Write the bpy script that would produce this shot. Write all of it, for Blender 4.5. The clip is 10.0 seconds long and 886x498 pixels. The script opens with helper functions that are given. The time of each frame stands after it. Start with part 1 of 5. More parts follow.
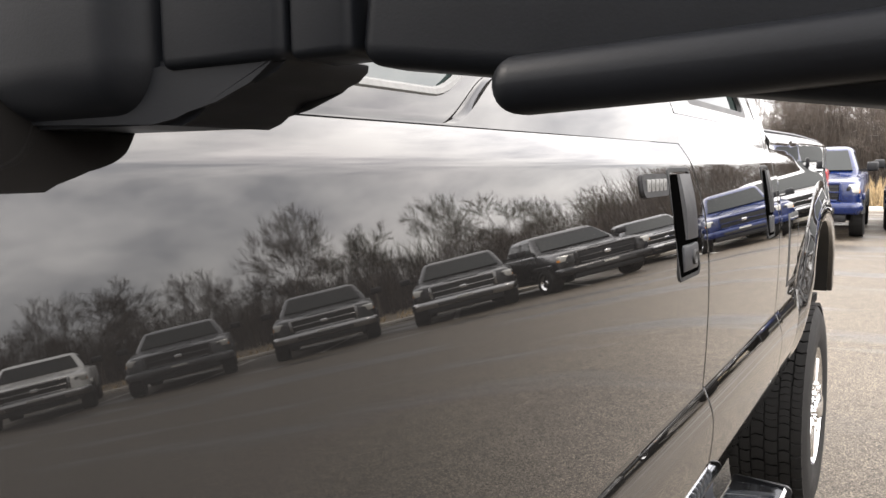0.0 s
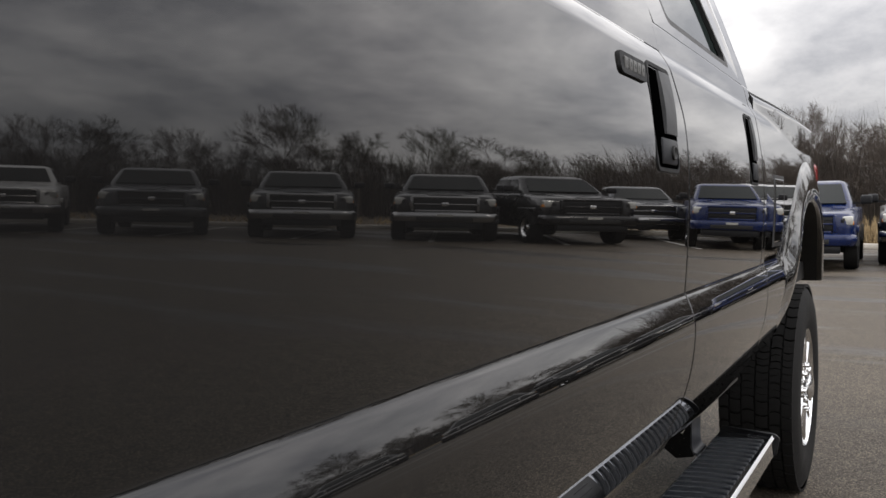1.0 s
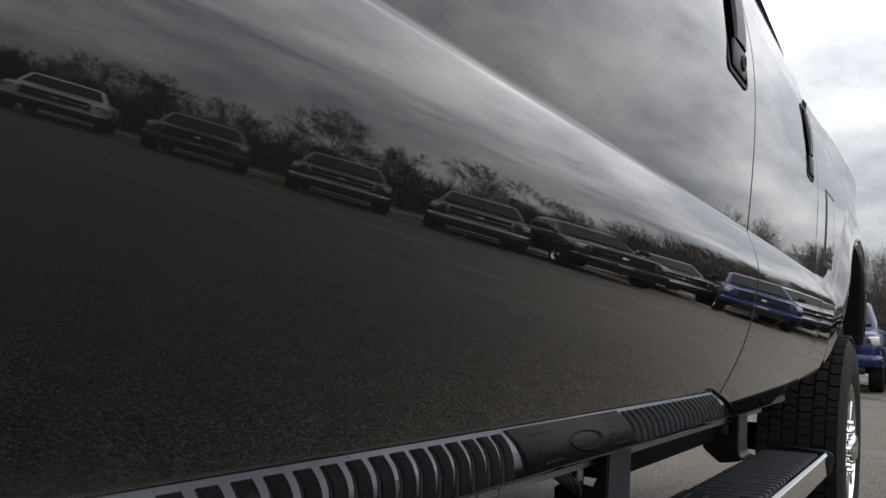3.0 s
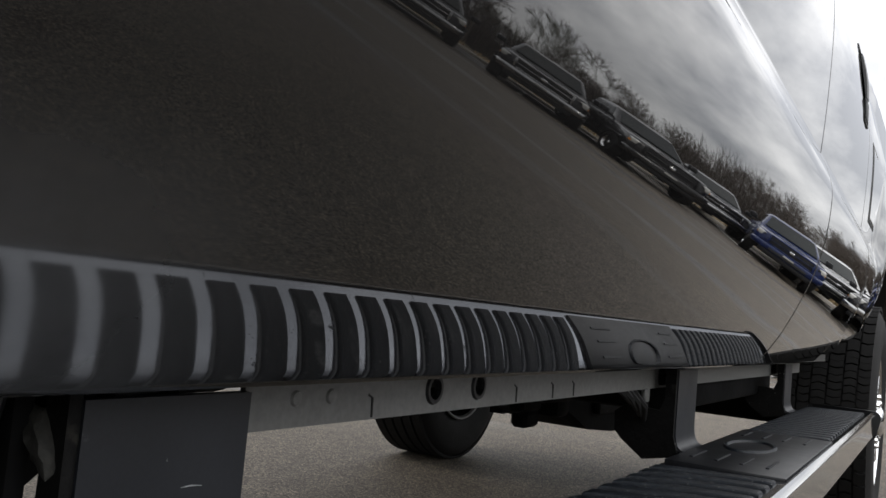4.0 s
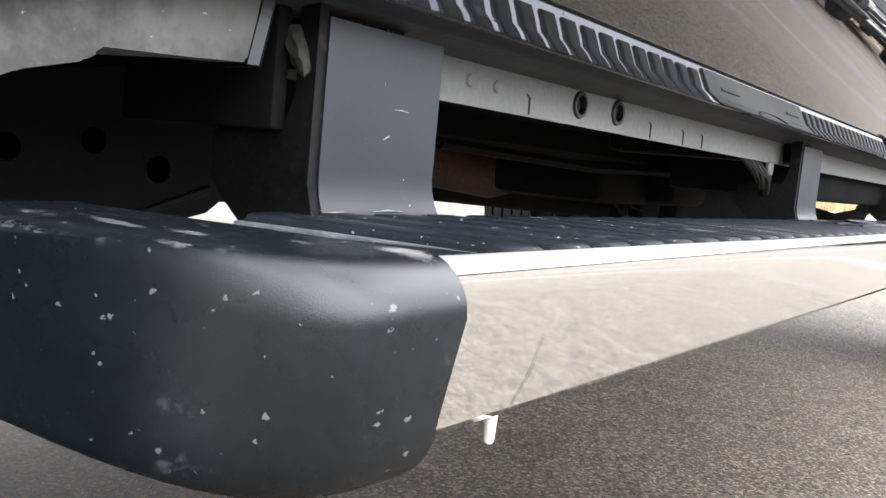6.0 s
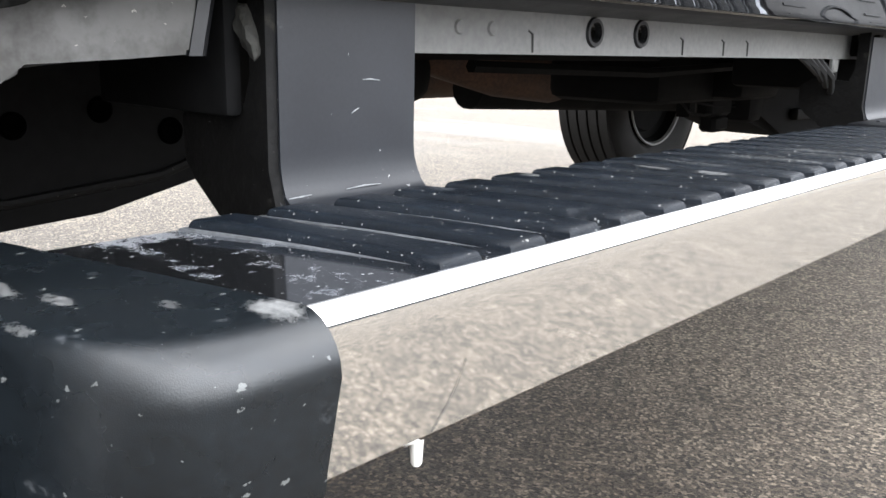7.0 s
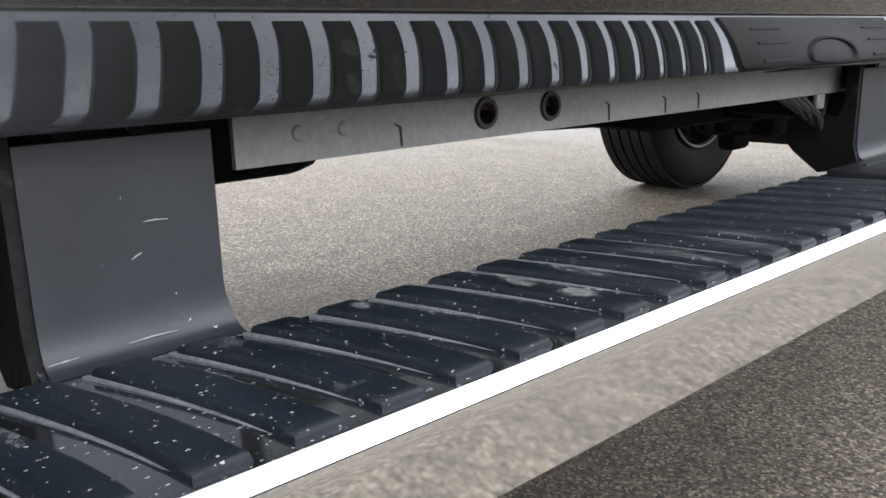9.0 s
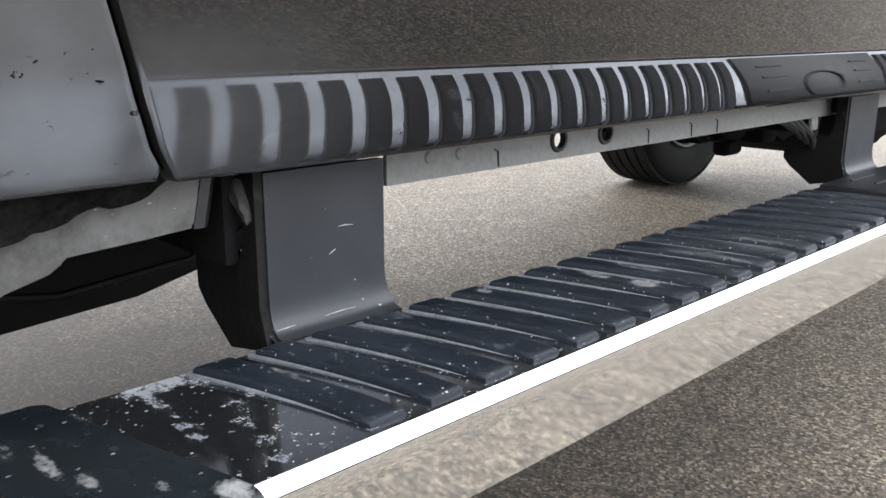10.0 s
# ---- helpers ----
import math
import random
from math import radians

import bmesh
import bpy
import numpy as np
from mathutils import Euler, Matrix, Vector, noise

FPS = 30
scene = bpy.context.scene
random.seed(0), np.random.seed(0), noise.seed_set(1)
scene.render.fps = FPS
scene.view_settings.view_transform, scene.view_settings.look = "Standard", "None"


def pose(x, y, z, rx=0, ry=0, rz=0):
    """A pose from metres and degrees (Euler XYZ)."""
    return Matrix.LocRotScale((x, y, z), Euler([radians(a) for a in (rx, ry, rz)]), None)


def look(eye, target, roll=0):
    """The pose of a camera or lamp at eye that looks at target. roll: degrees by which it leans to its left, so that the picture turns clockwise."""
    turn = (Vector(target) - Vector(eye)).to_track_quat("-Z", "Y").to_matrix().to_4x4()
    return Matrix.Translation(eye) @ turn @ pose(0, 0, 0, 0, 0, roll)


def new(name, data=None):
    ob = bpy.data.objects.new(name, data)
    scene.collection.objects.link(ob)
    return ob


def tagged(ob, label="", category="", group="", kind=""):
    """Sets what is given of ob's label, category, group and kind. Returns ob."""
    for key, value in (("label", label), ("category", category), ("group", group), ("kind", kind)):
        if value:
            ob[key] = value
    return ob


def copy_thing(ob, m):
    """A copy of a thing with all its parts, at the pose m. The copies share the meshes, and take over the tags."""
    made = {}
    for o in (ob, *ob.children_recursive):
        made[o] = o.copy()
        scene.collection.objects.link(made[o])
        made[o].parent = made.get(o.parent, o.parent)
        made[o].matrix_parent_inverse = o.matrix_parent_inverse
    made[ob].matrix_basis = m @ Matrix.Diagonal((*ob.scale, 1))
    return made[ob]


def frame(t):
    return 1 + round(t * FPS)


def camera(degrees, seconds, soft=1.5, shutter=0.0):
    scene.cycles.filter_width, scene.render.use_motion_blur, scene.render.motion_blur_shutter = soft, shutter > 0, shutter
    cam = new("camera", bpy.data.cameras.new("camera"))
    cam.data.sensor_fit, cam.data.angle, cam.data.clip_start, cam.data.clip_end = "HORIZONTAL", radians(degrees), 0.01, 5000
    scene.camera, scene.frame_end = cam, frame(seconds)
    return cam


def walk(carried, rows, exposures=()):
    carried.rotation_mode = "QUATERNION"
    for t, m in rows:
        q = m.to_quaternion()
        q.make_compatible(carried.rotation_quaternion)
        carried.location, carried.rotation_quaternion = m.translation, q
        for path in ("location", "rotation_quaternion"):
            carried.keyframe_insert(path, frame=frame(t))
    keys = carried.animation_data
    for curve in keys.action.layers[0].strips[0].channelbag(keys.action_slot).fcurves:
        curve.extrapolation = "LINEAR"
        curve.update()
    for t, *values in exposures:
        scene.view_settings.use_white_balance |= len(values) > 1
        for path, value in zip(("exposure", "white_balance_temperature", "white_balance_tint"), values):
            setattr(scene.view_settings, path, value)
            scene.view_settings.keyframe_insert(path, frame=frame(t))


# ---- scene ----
cam = camera(55.7, 10.0)
PATH = [
    (0, (0.356, 0.341, 1.4), (-0.639, 2.066, 1.215), -1.0),
    (0.5, (0.354, 0.351, 1.282), (-0.64, 2.08, 1.129), -1.1),
    (1, (0.396, 0.307, 1.14), (-0.596, 2.042, 1.059), -0.7),
    (1.5, (0.401, 0.306, 1.057), (-0.606, 2.033, 1.115), -0.4),
    (2, (0.352, 0.319, 0.939), (-0.639, 2.051, 1.079), 1.1),
    (2.2, (0.356, 0.322, 0.914), (-0.651, 2.042, 1.077), 2.0),
    (3.3, (0.237, 0.456, 0.75), (-0.779, 2.169, 0.927), 3.7),
    (3.5, (0.195, 0.473, 0.73), (-0.811, 2.194, 0.899), 4.0),
    (4, (0.173, 0.494, 0.674), (-0.849, 2.206, 0.824), 5.2),
    (4.5, (0.144, 0.481, 0.63), (-0.858, 2.207, 0.751), 6.9),
    (5, (0.144, 0.444, 0.61), (-0.895, 2.152, 0.675), 8.0),
    (5.5, (0.178, 0.422, 0.58), (-0.955, 2.07, 0.556), 7.4),
    (6, (0.199, 0.412, 0.562), (-1.004, 1.996, 0.358), 5.4),
    (6.2, (0.203, 0.416, 0.551), (-1.033, 1.967, 0.29), 4.3),
    (7.3, (0.232, 0.489, 0.627), (-1.116, 1.883, 0.137), 0.7),
    (7.5, (0.231, 0.505, 0.635), (-1.133, 1.887, 0.155), 0.5),
    (8, (0.237, 0.541, 0.649), (-1.158, 1.895, 0.181), 0.1),
    (8.5, (0.249, 0.583, 0.644), (-1.175, 1.905, 0.171), -0.3),
    (9, (0.273, 0.605, 0.666), (-1.167, 1.909, 0.189), -1.4),
    (9.5, (0.3, 0.583, 0.695), (-1.123, 1.901, 0.208), -0.7),
    (10, (0.316, 0.448, 0.709), (-1.082, 1.786, 0.205), 0.1),
]
EXPOSURE = [(0, 1.2, 6950, 13), (0.5, 0.30, 6850, 13), (1.0, -0.50, 6700, 12), (1.5, -0.76, 6550, 10), (2.0, -0.74, 6450, 10), (3.5, -0.52, 6450, 10), (4.0, -0.38, 6550, 10), (4.5, -0.04, 6550, 11),
            (5.0, 0.47, 6500, 11), (5.5, 1.08, 6450, 10), (6.0, 1.76, 6450, 11), (6.2, 1.8, 6450, 11), (7.3, 1.70, 6350, 10), (7.5, 1.6, 6350, 10), (8.5, 1.26, 6350, 10), (9.0, 1.18, 6350, 10), (10, 1.49, 6350, 10)]
walk(cam, [(t, look(eye, target, roll)) for t, eye, target, roll in PATH], EXPOSURE)

# ---------- world and sun: bright broken overcast ----------
world = bpy.data.worlds.new("overcast_sky")
scene.world = world
world.use_nodes = True
wn, wl = world.node_tree.nodes, world.node_tree.links
wn.clear()
w_out = wn.new("ShaderNodeOutputWorld")
w_bg = wn.new("ShaderNodeBackground")
w_bg.inputs["Strength"].default_value = 0.12
sky = wn.new("ShaderNodeTexSky")
sky.sky_type = "NISHITA"
sky.sun_disc = False
sky.sun_elevation, sky.sun_rotation = radians(38), radians(246)
w_co = wn.new("ShaderNodeTexCoord")
w_sep = wn.new("ShaderNodeSeparateXYZ")
wl.new(w_co.outputs["Generated"], w_sep.inputs[0])
w_z = wn.new("ShaderNodeMath"); w_z.operation = "ADD"; w_z.inputs[1].default_value = 0.50
wl.new(w_sep.outputs["Z"], w_z.inputs[0])
w_div = wn.new("ShaderNodeVectorMath"); w_div.operation = "DIVIDE"
w_cmb = wn.new("ShaderNodeCombineXYZ")
for k in range(3):
    wl.new(w_z.outputs[0], w_cmb.inputs[k])
wl.new(w_co.outputs["Generated"], w_div.inputs[0])
wl.new(w_cmb.outputs[0], w_div.inputs[1])
w_n = wn.new("ShaderNodeTexNoise")
w_n.inputs["Scale"].default_value, w_n.inputs["Detail"].default_value = 1.9, 8
w_n.inputs["Distortion"].default_value = 0.35
wl.new(w_div.outputs[0], w_n.inputs["Vector"])
w_n2 = wn.new("ShaderNodeTexNoise")
w_n2.inputs["Scale"].default_value, w_n2.inputs["Detail"].default_value, w_n2.inputs["Roughness"].default_value = 5.5, 9, 0.58
wl.new(w_div.outputs[0], w_n2.inputs["Vector"])
w_sum = wn.new("ShaderNodeMix"); w_sum.inputs[0].default_value = 0.42
wl.new(w_n.outputs["Fac"], w_sum.inputs[2])
wl.new(w_n2.outputs["Fac"], w_sum.inputs[3])
w_r = wn.new("ShaderNodeValToRGB")
w_r.color_ramp.elements[0].position, w_r.color_ramp.elements[1].position = 0.40, 0.62
w_r.color_ramp.elements[0].color = (6.2, 6.35, 6.75, 1)
w_r.color_ramp.elements[1].color = (14.2, 14.2, 14.2, 1)
wl.new(w_sum.outputs[0], w_r.inputs[0])
w_mix = wn.new("ShaderNodeMixRGB")
w_mix.inputs[0].default_value = 0.9
wl.new(sky.outputs[0], w_mix.inputs[1])
wl.new(w_r.outputs[0], w_mix.inputs[2])
w_up = wn.new("ShaderNodeMapRange")
w_up.inputs["From Min"].default_value, w_up.inputs["From Max"].default_value = 0.08, 0.70
w_up.inputs["To Min"].default_value, w_up.inputs["To Max"].default_value = 0.72, 2.1
wl.new(w_sep.outputs["Z"], w_up.inputs["Value"])
w_grad = wn.new("ShaderNodeVectorMath"); w_grad.operation = "SCALE"
wl.new(w_mix.outputs[0], w_grad.inputs[0])
wl.new(w_up.outputs[0], w_grad.inputs["Scale"])
w_side = wn.new("ShaderNodeMapRange"); w_side.interpolation_type = "SMOOTHSTEP"
w_side.inputs["From Min"].default_value, w_side.inputs["From Max"].default_value = 0.25, 0.95
w_side.inputs["To Min"].default_value, w_side.inputs["To Max"].default_value = 1.0, 2.1
wl.new(w_sep.outputs["X"], w_side.inputs["Value"])
w_gap = wn.new("ShaderNodeMapRange"); w_gap.interpolation_type = "SMOOTHSTEP"
w_gap.inputs["From Min"].default_value, w_gap.inputs["From Max"].default_value = 0.72, 0.98
w_gap.inputs["To Min"].default_value, w_gap.inputs["To Max"].default_value = 1.0, 1.15
wl.new(w_sep.outputs["Y"], w_gap.inputs["Value"])
w_both = wn.new("ShaderNodeMath"); w_both.operation = "MULTIPLY"
wl.new(w_side.outputs[0], w_both.inputs[0])
wl.new(w_gap.outputs[0], w_both.inputs[1])
w_lit = wn.new("ShaderNodeVectorMath"); w_lit.operation = "SCALE"
wl.new(w_grad.outputs[0], w_lit.inputs[0])
wl.new(w_both.outputs[0], w_lit.inputs["Scale"])
wl.new(w_lit.outputs[0], w_bg.inputs[0])
wl.new(w_bg.outputs[0], w_out.inputs[0])

sun = new("sun", bpy.data.lights.new("sun", "SUN"))
sun.data.energy, sun.data.angle, sun.data.color = 1.2, radians(14), (1.0, 0.96, 0.9)
sun.matrix_world = look((-9, -3, 8), (0, 1, 0))


# ---------- helpers of this scene ----------
def part(name, bm, material, parent=None, label="", smooth=True, sharp=40):
    """One mesh object from a bmesh, under a thing or part."""
    me = bpy.data.meshes.new(name)
    bmesh.ops.recalc_face_normals(bm, faces=bm.faces[:])
    if smooth:
        lim = math.cos(radians(sharp))
        for f in bm.faces:
            f.smooth = True
        for e in bm.edges:
            if len(e.link_faces) == 2 and e.link_faces[0].normal.dot(e.link_faces[1].normal) < lim:
                e.smooth = False
    bm.to_mesh(me)
    bm.free()
    for m in (material if isinstance(material, (list, tuple)) else (material,)):
        me.materials.append(m)
    if len(me.materials) == 1 and any(p.material_index == 1 for p in me.polygons):
        me.materials.append(M_HEM)
    ob = new(name, me)
    if parent is not None:
        ob.parent = parent
    if label:
        tagged(ob, label)
    return ob


def add_box(bm, x0, x1, y0, y1, z0, z1, bevel=0.0, seg=2, m=None):
    r = bmesh.ops.create_cube(bm, size=1.0)
    vs = r["verts"]
    bmesh.ops.scale(bm, vec=(x1 - x0, y1 - y0, z1 - z0), verts=vs)
    bmesh.ops.translate(bm, vec=((x0 + x1) / 2, (y0 + y1) / 2, (z0 + z1) / 2), verts=vs)
    if m is not None:
        bmesh.ops.transform(bm, matrix=m, verts=vs)
    if bevel:
        es = list({e for v in vs for e in v.link_edges})
        bmesh.ops.bevel(bm, geom=es, offset=bevel, segments=seg, profile=0.5, affect="EDGES")
    return bm


def boxes(*specs):
    bm = bmesh.new()
    for s in specs:
        add_box(bm, *s)
    return bm


def tube(bm, pts, radii, sides=8, cap=True):
    """A round bar through the points, with a radius at each."""
    rings = []
    for i, p in enumerate(pts):
        p = Vector(p)
        a = Vector(pts[max(i - 1, 0)])
        b = Vector(pts[min(i + 1, len(pts) - 1)])
        d = (b - a).normalized()
        u = d.orthogonal().normalized() if abs(d.z) > 0.9 else Vector((0, 0, 1)).cross(d).normalized()
        v = d.cross(u)
        rings.append([bm.verts.new(p + radii[i] * (math.cos(2 * math.pi * k / sides) * u + math.sin(2 * math.pi * k / sides) * v)) for k in range(sides)])
    for r0, r1 in zip(rings, rings[1:]):
        for k in range(sides):
            bm.faces.new((r0[k], r0[(k + 1) % sides], r1[(k + 1) % sides], r1[k]))
    if cap:
        bm.faces.new(rings[0][::-1])
        bm.faces.new(rings[-1])
    return bm


def lathe(bm, profile, seg=48, axis="X", centre=(0, 0, 0)):
    """Turn (radius, along) pairs round an axis."""
    rings = []
    for r, a in profile:
        ring = []
        for k in range(seg):
            c, s = r * math.cos(2 * math.pi * k / seg), r * math.sin(2 * math.pi * k / seg)
            p = (a, c, s) if axis == "X" else (c, a, s)
            ring.append(bm.verts.new(Vector(p) + Vector(centre)))
        rings.append(ring)
    for r0, r1 in zip(rings, rings[1:]):
        for k in range(seg):
            bm.faces.new((r0[k], r0[(k + 1) % seg], r1[(k + 1) % seg], r1[k]))
    return bm


def extrude_y(bm, profile, y0, y1, steps=1, caps=True):
    """A closed (x, z) profile drawn along y."""
    rings = [[bm.verts.new((x, y0 + (y1 - y0) * i / steps, z)) for x, z in profile] for i in range(steps + 1)]
    n = len(profile)
    for r0, r1 in zip(rings, rings[1:]):
        for k in range(n):
            bm.faces.new((r0[k], r0[(k + 1) % n], r1[(k + 1) % n], r1[k]))
    if caps:
        bm.faces.new(rings[0][::-1])
        bm.faces.new(rings[-1])
    return bm


def smoothstep(a, b, v):
    u = min(max((v - a) / (b - a), 0.0), 1.0)
    return u * u * (3 - 2 * u)


def table(v, rows):
    """Straight interpolation in rows of (v, value)."""
    if v <= rows[0][0]:
        return rows[0][1]
    for (a, p), (b, q) in zip(rows, rows[1:]):
        if v <= b:
            return p + (q - p) * (v - a) / (b - a)
    return rows[-1][1]


# ---------- materials ----------
def mat(name, base, rough=0.5, metal=0.0, vary=0.12, scale=8.0, fine=120.0, bump=0.0, bump_scale=200.0, coat=0.0, spec=0.5, second=None, rough_vary=0.1, speck=None, dots=None, transmission=0.0, stains=None):
    """A node material with two scales of variation, roughness change and fine relief."""
    m = bpy.data.materials.new(name)
    m.use_nodes = True
    n, l = m.node_tree.nodes, m.node_tree.links
    b = n["Principled BSDF"]
    b.inputs["Metallic"].default_value = metal
    b.inputs["Coat Weight"].default_value = coat
    b.inputs["Coat Roughness"].default_value = 0.02
    b.inputs["Specular IOR Level"].default_value = spec
    b.inputs["Transmission Weight"].default_value = transmission
    co = n.new("ShaderNodeNewGeometry")
    n1 = n.new("ShaderNodeTexNoise"); n1.inputs["Scale"].default_value = scale; n1.inputs["Detail"].default_value = 5
    n2 = n.new("ShaderNodeTexNoise"); n2.inputs["Scale"].default_value = fine; n2.inputs["Detail"].default_value = 3
    for t in (n1, n2):
        l.new(co.outputs["Position"], t.inputs["Vector"])
    add = n.new("ShaderNodeMath"); add.operation = "ADD"
    l.new(n1.outputs["Fac"], add.inputs[0]); l.new(n2.outputs["Fac"], add.inputs[1])
    ramp = n.new("ShaderNodeMapRange")
    ramp.inputs["From Min"].default_value, ramp.inputs["From Max"].default_value = 0.7, 1.3
    l.new(add.outputs[0], ramp.inputs["Value"])
    mix = n.new("ShaderNodeMixRGB")
    lo = tuple(c * (1 - vary) for c in base)
    hi = tuple(min(c * (1 + vary), 1) for c in (second or base))
    mix.inputs[1].default_value, mix.inputs[2].default_value = (*lo, 1), (*hi, 1)
    l.new(ramp.outputs[0], mix.inputs[0])
    colour = mix.outputs[0]
    rr = n.new("ShaderNodeMapRange")
    rr.inputs["From Min"].default_value, rr.inputs["From Max"].default_value = 0.3, 0.7
    rr.inputs["To Min"].default_value, rr.inputs["To Max"].default_value = rough * (1 - rough_vary), min(rough * (1 + rough_vary), 1)
    l.new(n1.outputs["Fac"], rr.inputs["Value"])
    rough_out = rr.outputs[0]
    if speck:
        amount, sc, col, srough = speck
        n3 = n.new("ShaderNodeTexNoise"); n3.inputs["Scale"].default_value = sc; n3.inputs["Detail"].default_value = 6; n3.inputs["Roughness"].default_value = 0.65
        l.new(co.outputs["Position"], n3.inputs["Vector"])
        st = n.new("ShaderNodeMapRange"); st.inputs["From Min"].default_value, st.inputs["From Max"].default_value = amount, amount + 0.10
        l.new(n3.outputs["Fac"], st.inputs["Value"])
        mx = n.new("ShaderNodeMixRGB"); mx.inputs[2].default_value = (*col, 1)
        l.new(st.outputs[0], mx.inputs[0]); l.new(colour, mx.inputs[1])
        colour = mx.outputs[0]
        mr = n.new("ShaderNodeMix"); l.new(st.outputs[0], mr.inputs[0]); l.new(rough_out, mr.inputs[2]); mr.inputs[3].default_value = srough
        rough_out = mr.outputs[0]
    if dots:
        sc, size, share, col = dots
        vo = n.new("ShaderNodeTexVoronoi"); vo.inputs["Scale"].default_value = sc
        st_ = n.new("ShaderNodeVectorMath"); st_.operation = "MULTIPLY"; st_.inputs[1].default_value = (1.0, 0.62, 1.0)
        nd = n.new("ShaderNodeTexNoise"); nd.inputs["Scale"].default_value = sc * 2.2; nd.inputs["Detail"].default_value = 4
        l.new(co.outputs["Position"], nd.inputs["Vector"])
        sh = n.new("ShaderNodeVectorMath"); sh.operation = "MULTIPLY_ADD"; sh.inputs[1].default_value = (1.1 / sc,) * 3
        l.new(nd.outputs["Color"], sh.inputs[0]); l.new(co.outputs["Position"], sh.inputs[2])
        l.new(sh.outputs[0], st_.inputs[0]); l.new(st_.outputs[0], vo.inputs["Vector"])
        sp = n.new("ShaderNodeSeparateColor"); l.new(vo.outputs["Color"], sp.inputs[0])
        own = n.new("ShaderNodeMath"); own.operation = "POWER"; own.inputs[1].default_value = 5.0; l.new(sp.outputs[1], own.inputs[0])
        big_ = n.new("ShaderNodeMath"); big_.operation = "MULTIPLY_ADD"; big_.inputs[1].default_value = size; big_.inputs[2].default_value = size * 0.25
        l.new(own.outputs[0], big_.inputs[0])
        near = n.new("ShaderNodeMath"); near.operation = "LESS_THAN"
        l.new(vo.outputs["Distance"], near.inputs[0]); l.new(big_.outputs[0], near.inputs[1])
        few = n.new("ShaderNodeMath"); few.operation = "LESS_THAN"; few.inputs[1].default_value = share
        l.new(sp.outputs[0], few.inputs[0])
        both = n.new("ShaderNodeMath"); both.operation = "MULTIPLY"; both.name = "chips"
        l.new(near.outputs[0], both.inputs[0]); l.new(few.outputs[0], both.inputs[1])
        md = n.new("ShaderNodeMixRGB"); md.inputs[2].default_value = (*col, 1)
        l.new(both.outputs[0], md.inputs[0]); l.new(colour, md.inputs[1])
        colour = md.outputs[0]
    worn = None
    if stains:
        acc = None
        for sx, sy, ra, rb, power in stains:
            off = n.new("ShaderNodeVectorMath"); off.operation = "SUBTRACT"; off.inputs[1].default_value = (sx, sy, 0)
            l.new(co.outputs["Position"], off.inputs[0])
            sc_ = n.new("ShaderNodeVectorMath"); sc_.operation = "MULTIPLY"; sc_.inputs[1].default_value = (1 / ra, 1 / rb, 0)
            l.new(off.outputs[0], sc_.inputs[0])
            ln = n.new("ShaderNodeVectorMath"); ln.operation = "LENGTH"; l.new(sc_.outputs[0], ln.inputs[0])
            mr_ = n.new("ShaderNodeMapRange"); mr_.inputs["From Min"].default_value, mr_.inputs["From Max"].default_value = 1.3, 0.55
            mr_.inputs["To Max"].default_value = power
            l.new(ln.outputs["Value"], mr_.inputs["Value"])
            if acc is None:
                acc = mr_.outputs[0]
            else:
                mx_ = n.new("ShaderNodeMath"); mx_.operation = "MAXIMUM"; l.new(acc, mx_.inputs[0]); l.new(mr_.outputs[0], mx_.inputs[1]); acc = mx_.outputs[0]
        up = n.new("ShaderNodeSeparateXYZ"); l.new(co.outputs["Normal"], up.inputs[0])
        flat = n.new("ShaderNodeMapRange"); flat.inputs["From Min"].default_value, flat.inputs["From Max"].default_value = 0.35, 0.75
        l.new(up.outputs["Z"], flat.inputs["Value"])
        lie = n.new("ShaderNodeMath"); lie.operation = "MULTIPLY"; l.new(acc, lie.inputs[0]); l.new(flat.outputs[0], lie.inputs[1]); acc = lie.outputs[0]
        grit = n.new("ShaderNodeTexNoise"); grit.inputs["Scale"].default_value = 230; grit.inputs["Detail"].default_value = 9; grit.inputs["Roughness"].default_value = 0.9
        l.new(co.outputs["Position"], grit.inputs["Vector"])
        gm = n.new("ShaderNodeMath"); gm.operation = "MULTIPLY_ADD"; gm.inputs[1].default_value = 4.0; gm.inputs[2].default_value = -2.12
        l.new(grit.outputs["Fac"], gm.inputs[0])
        ga = n.new("ShaderNodeMath"); l.new(acc, ga.inputs[0]); l.new(gm.outputs[0], ga.inputs[1])
        worn = n.new("ShaderNodeMapRange"); worn.inputs["From Min"].default_value, worn.inputs["From Max"].default_value = 0.45, 1.35
        l.new(ga.outputs[0], worn.inputs["Value"])
        ms = n.new("ShaderNodeMixRGB"); ms.inputs[2].default_value = (0.16, 0.162, 0.16, 1)
        l.new(worn.outputs[0], ms.inputs[0]); l.new(colour, ms.inputs[1])
        colour = ms.outputs[0]
        mq = n.new("ShaderNodeMix"); l.new(worn.outputs[0], mq.inputs[0]); l.new(rough_out, mq.inputs[2]); mq.inputs[3].default_value = 0.75
        rough_out = mq.outputs[0]
    l.new(colour, b.inputs["Base Color"])
    l.new(rough_out, b.inputs["Roughness"])
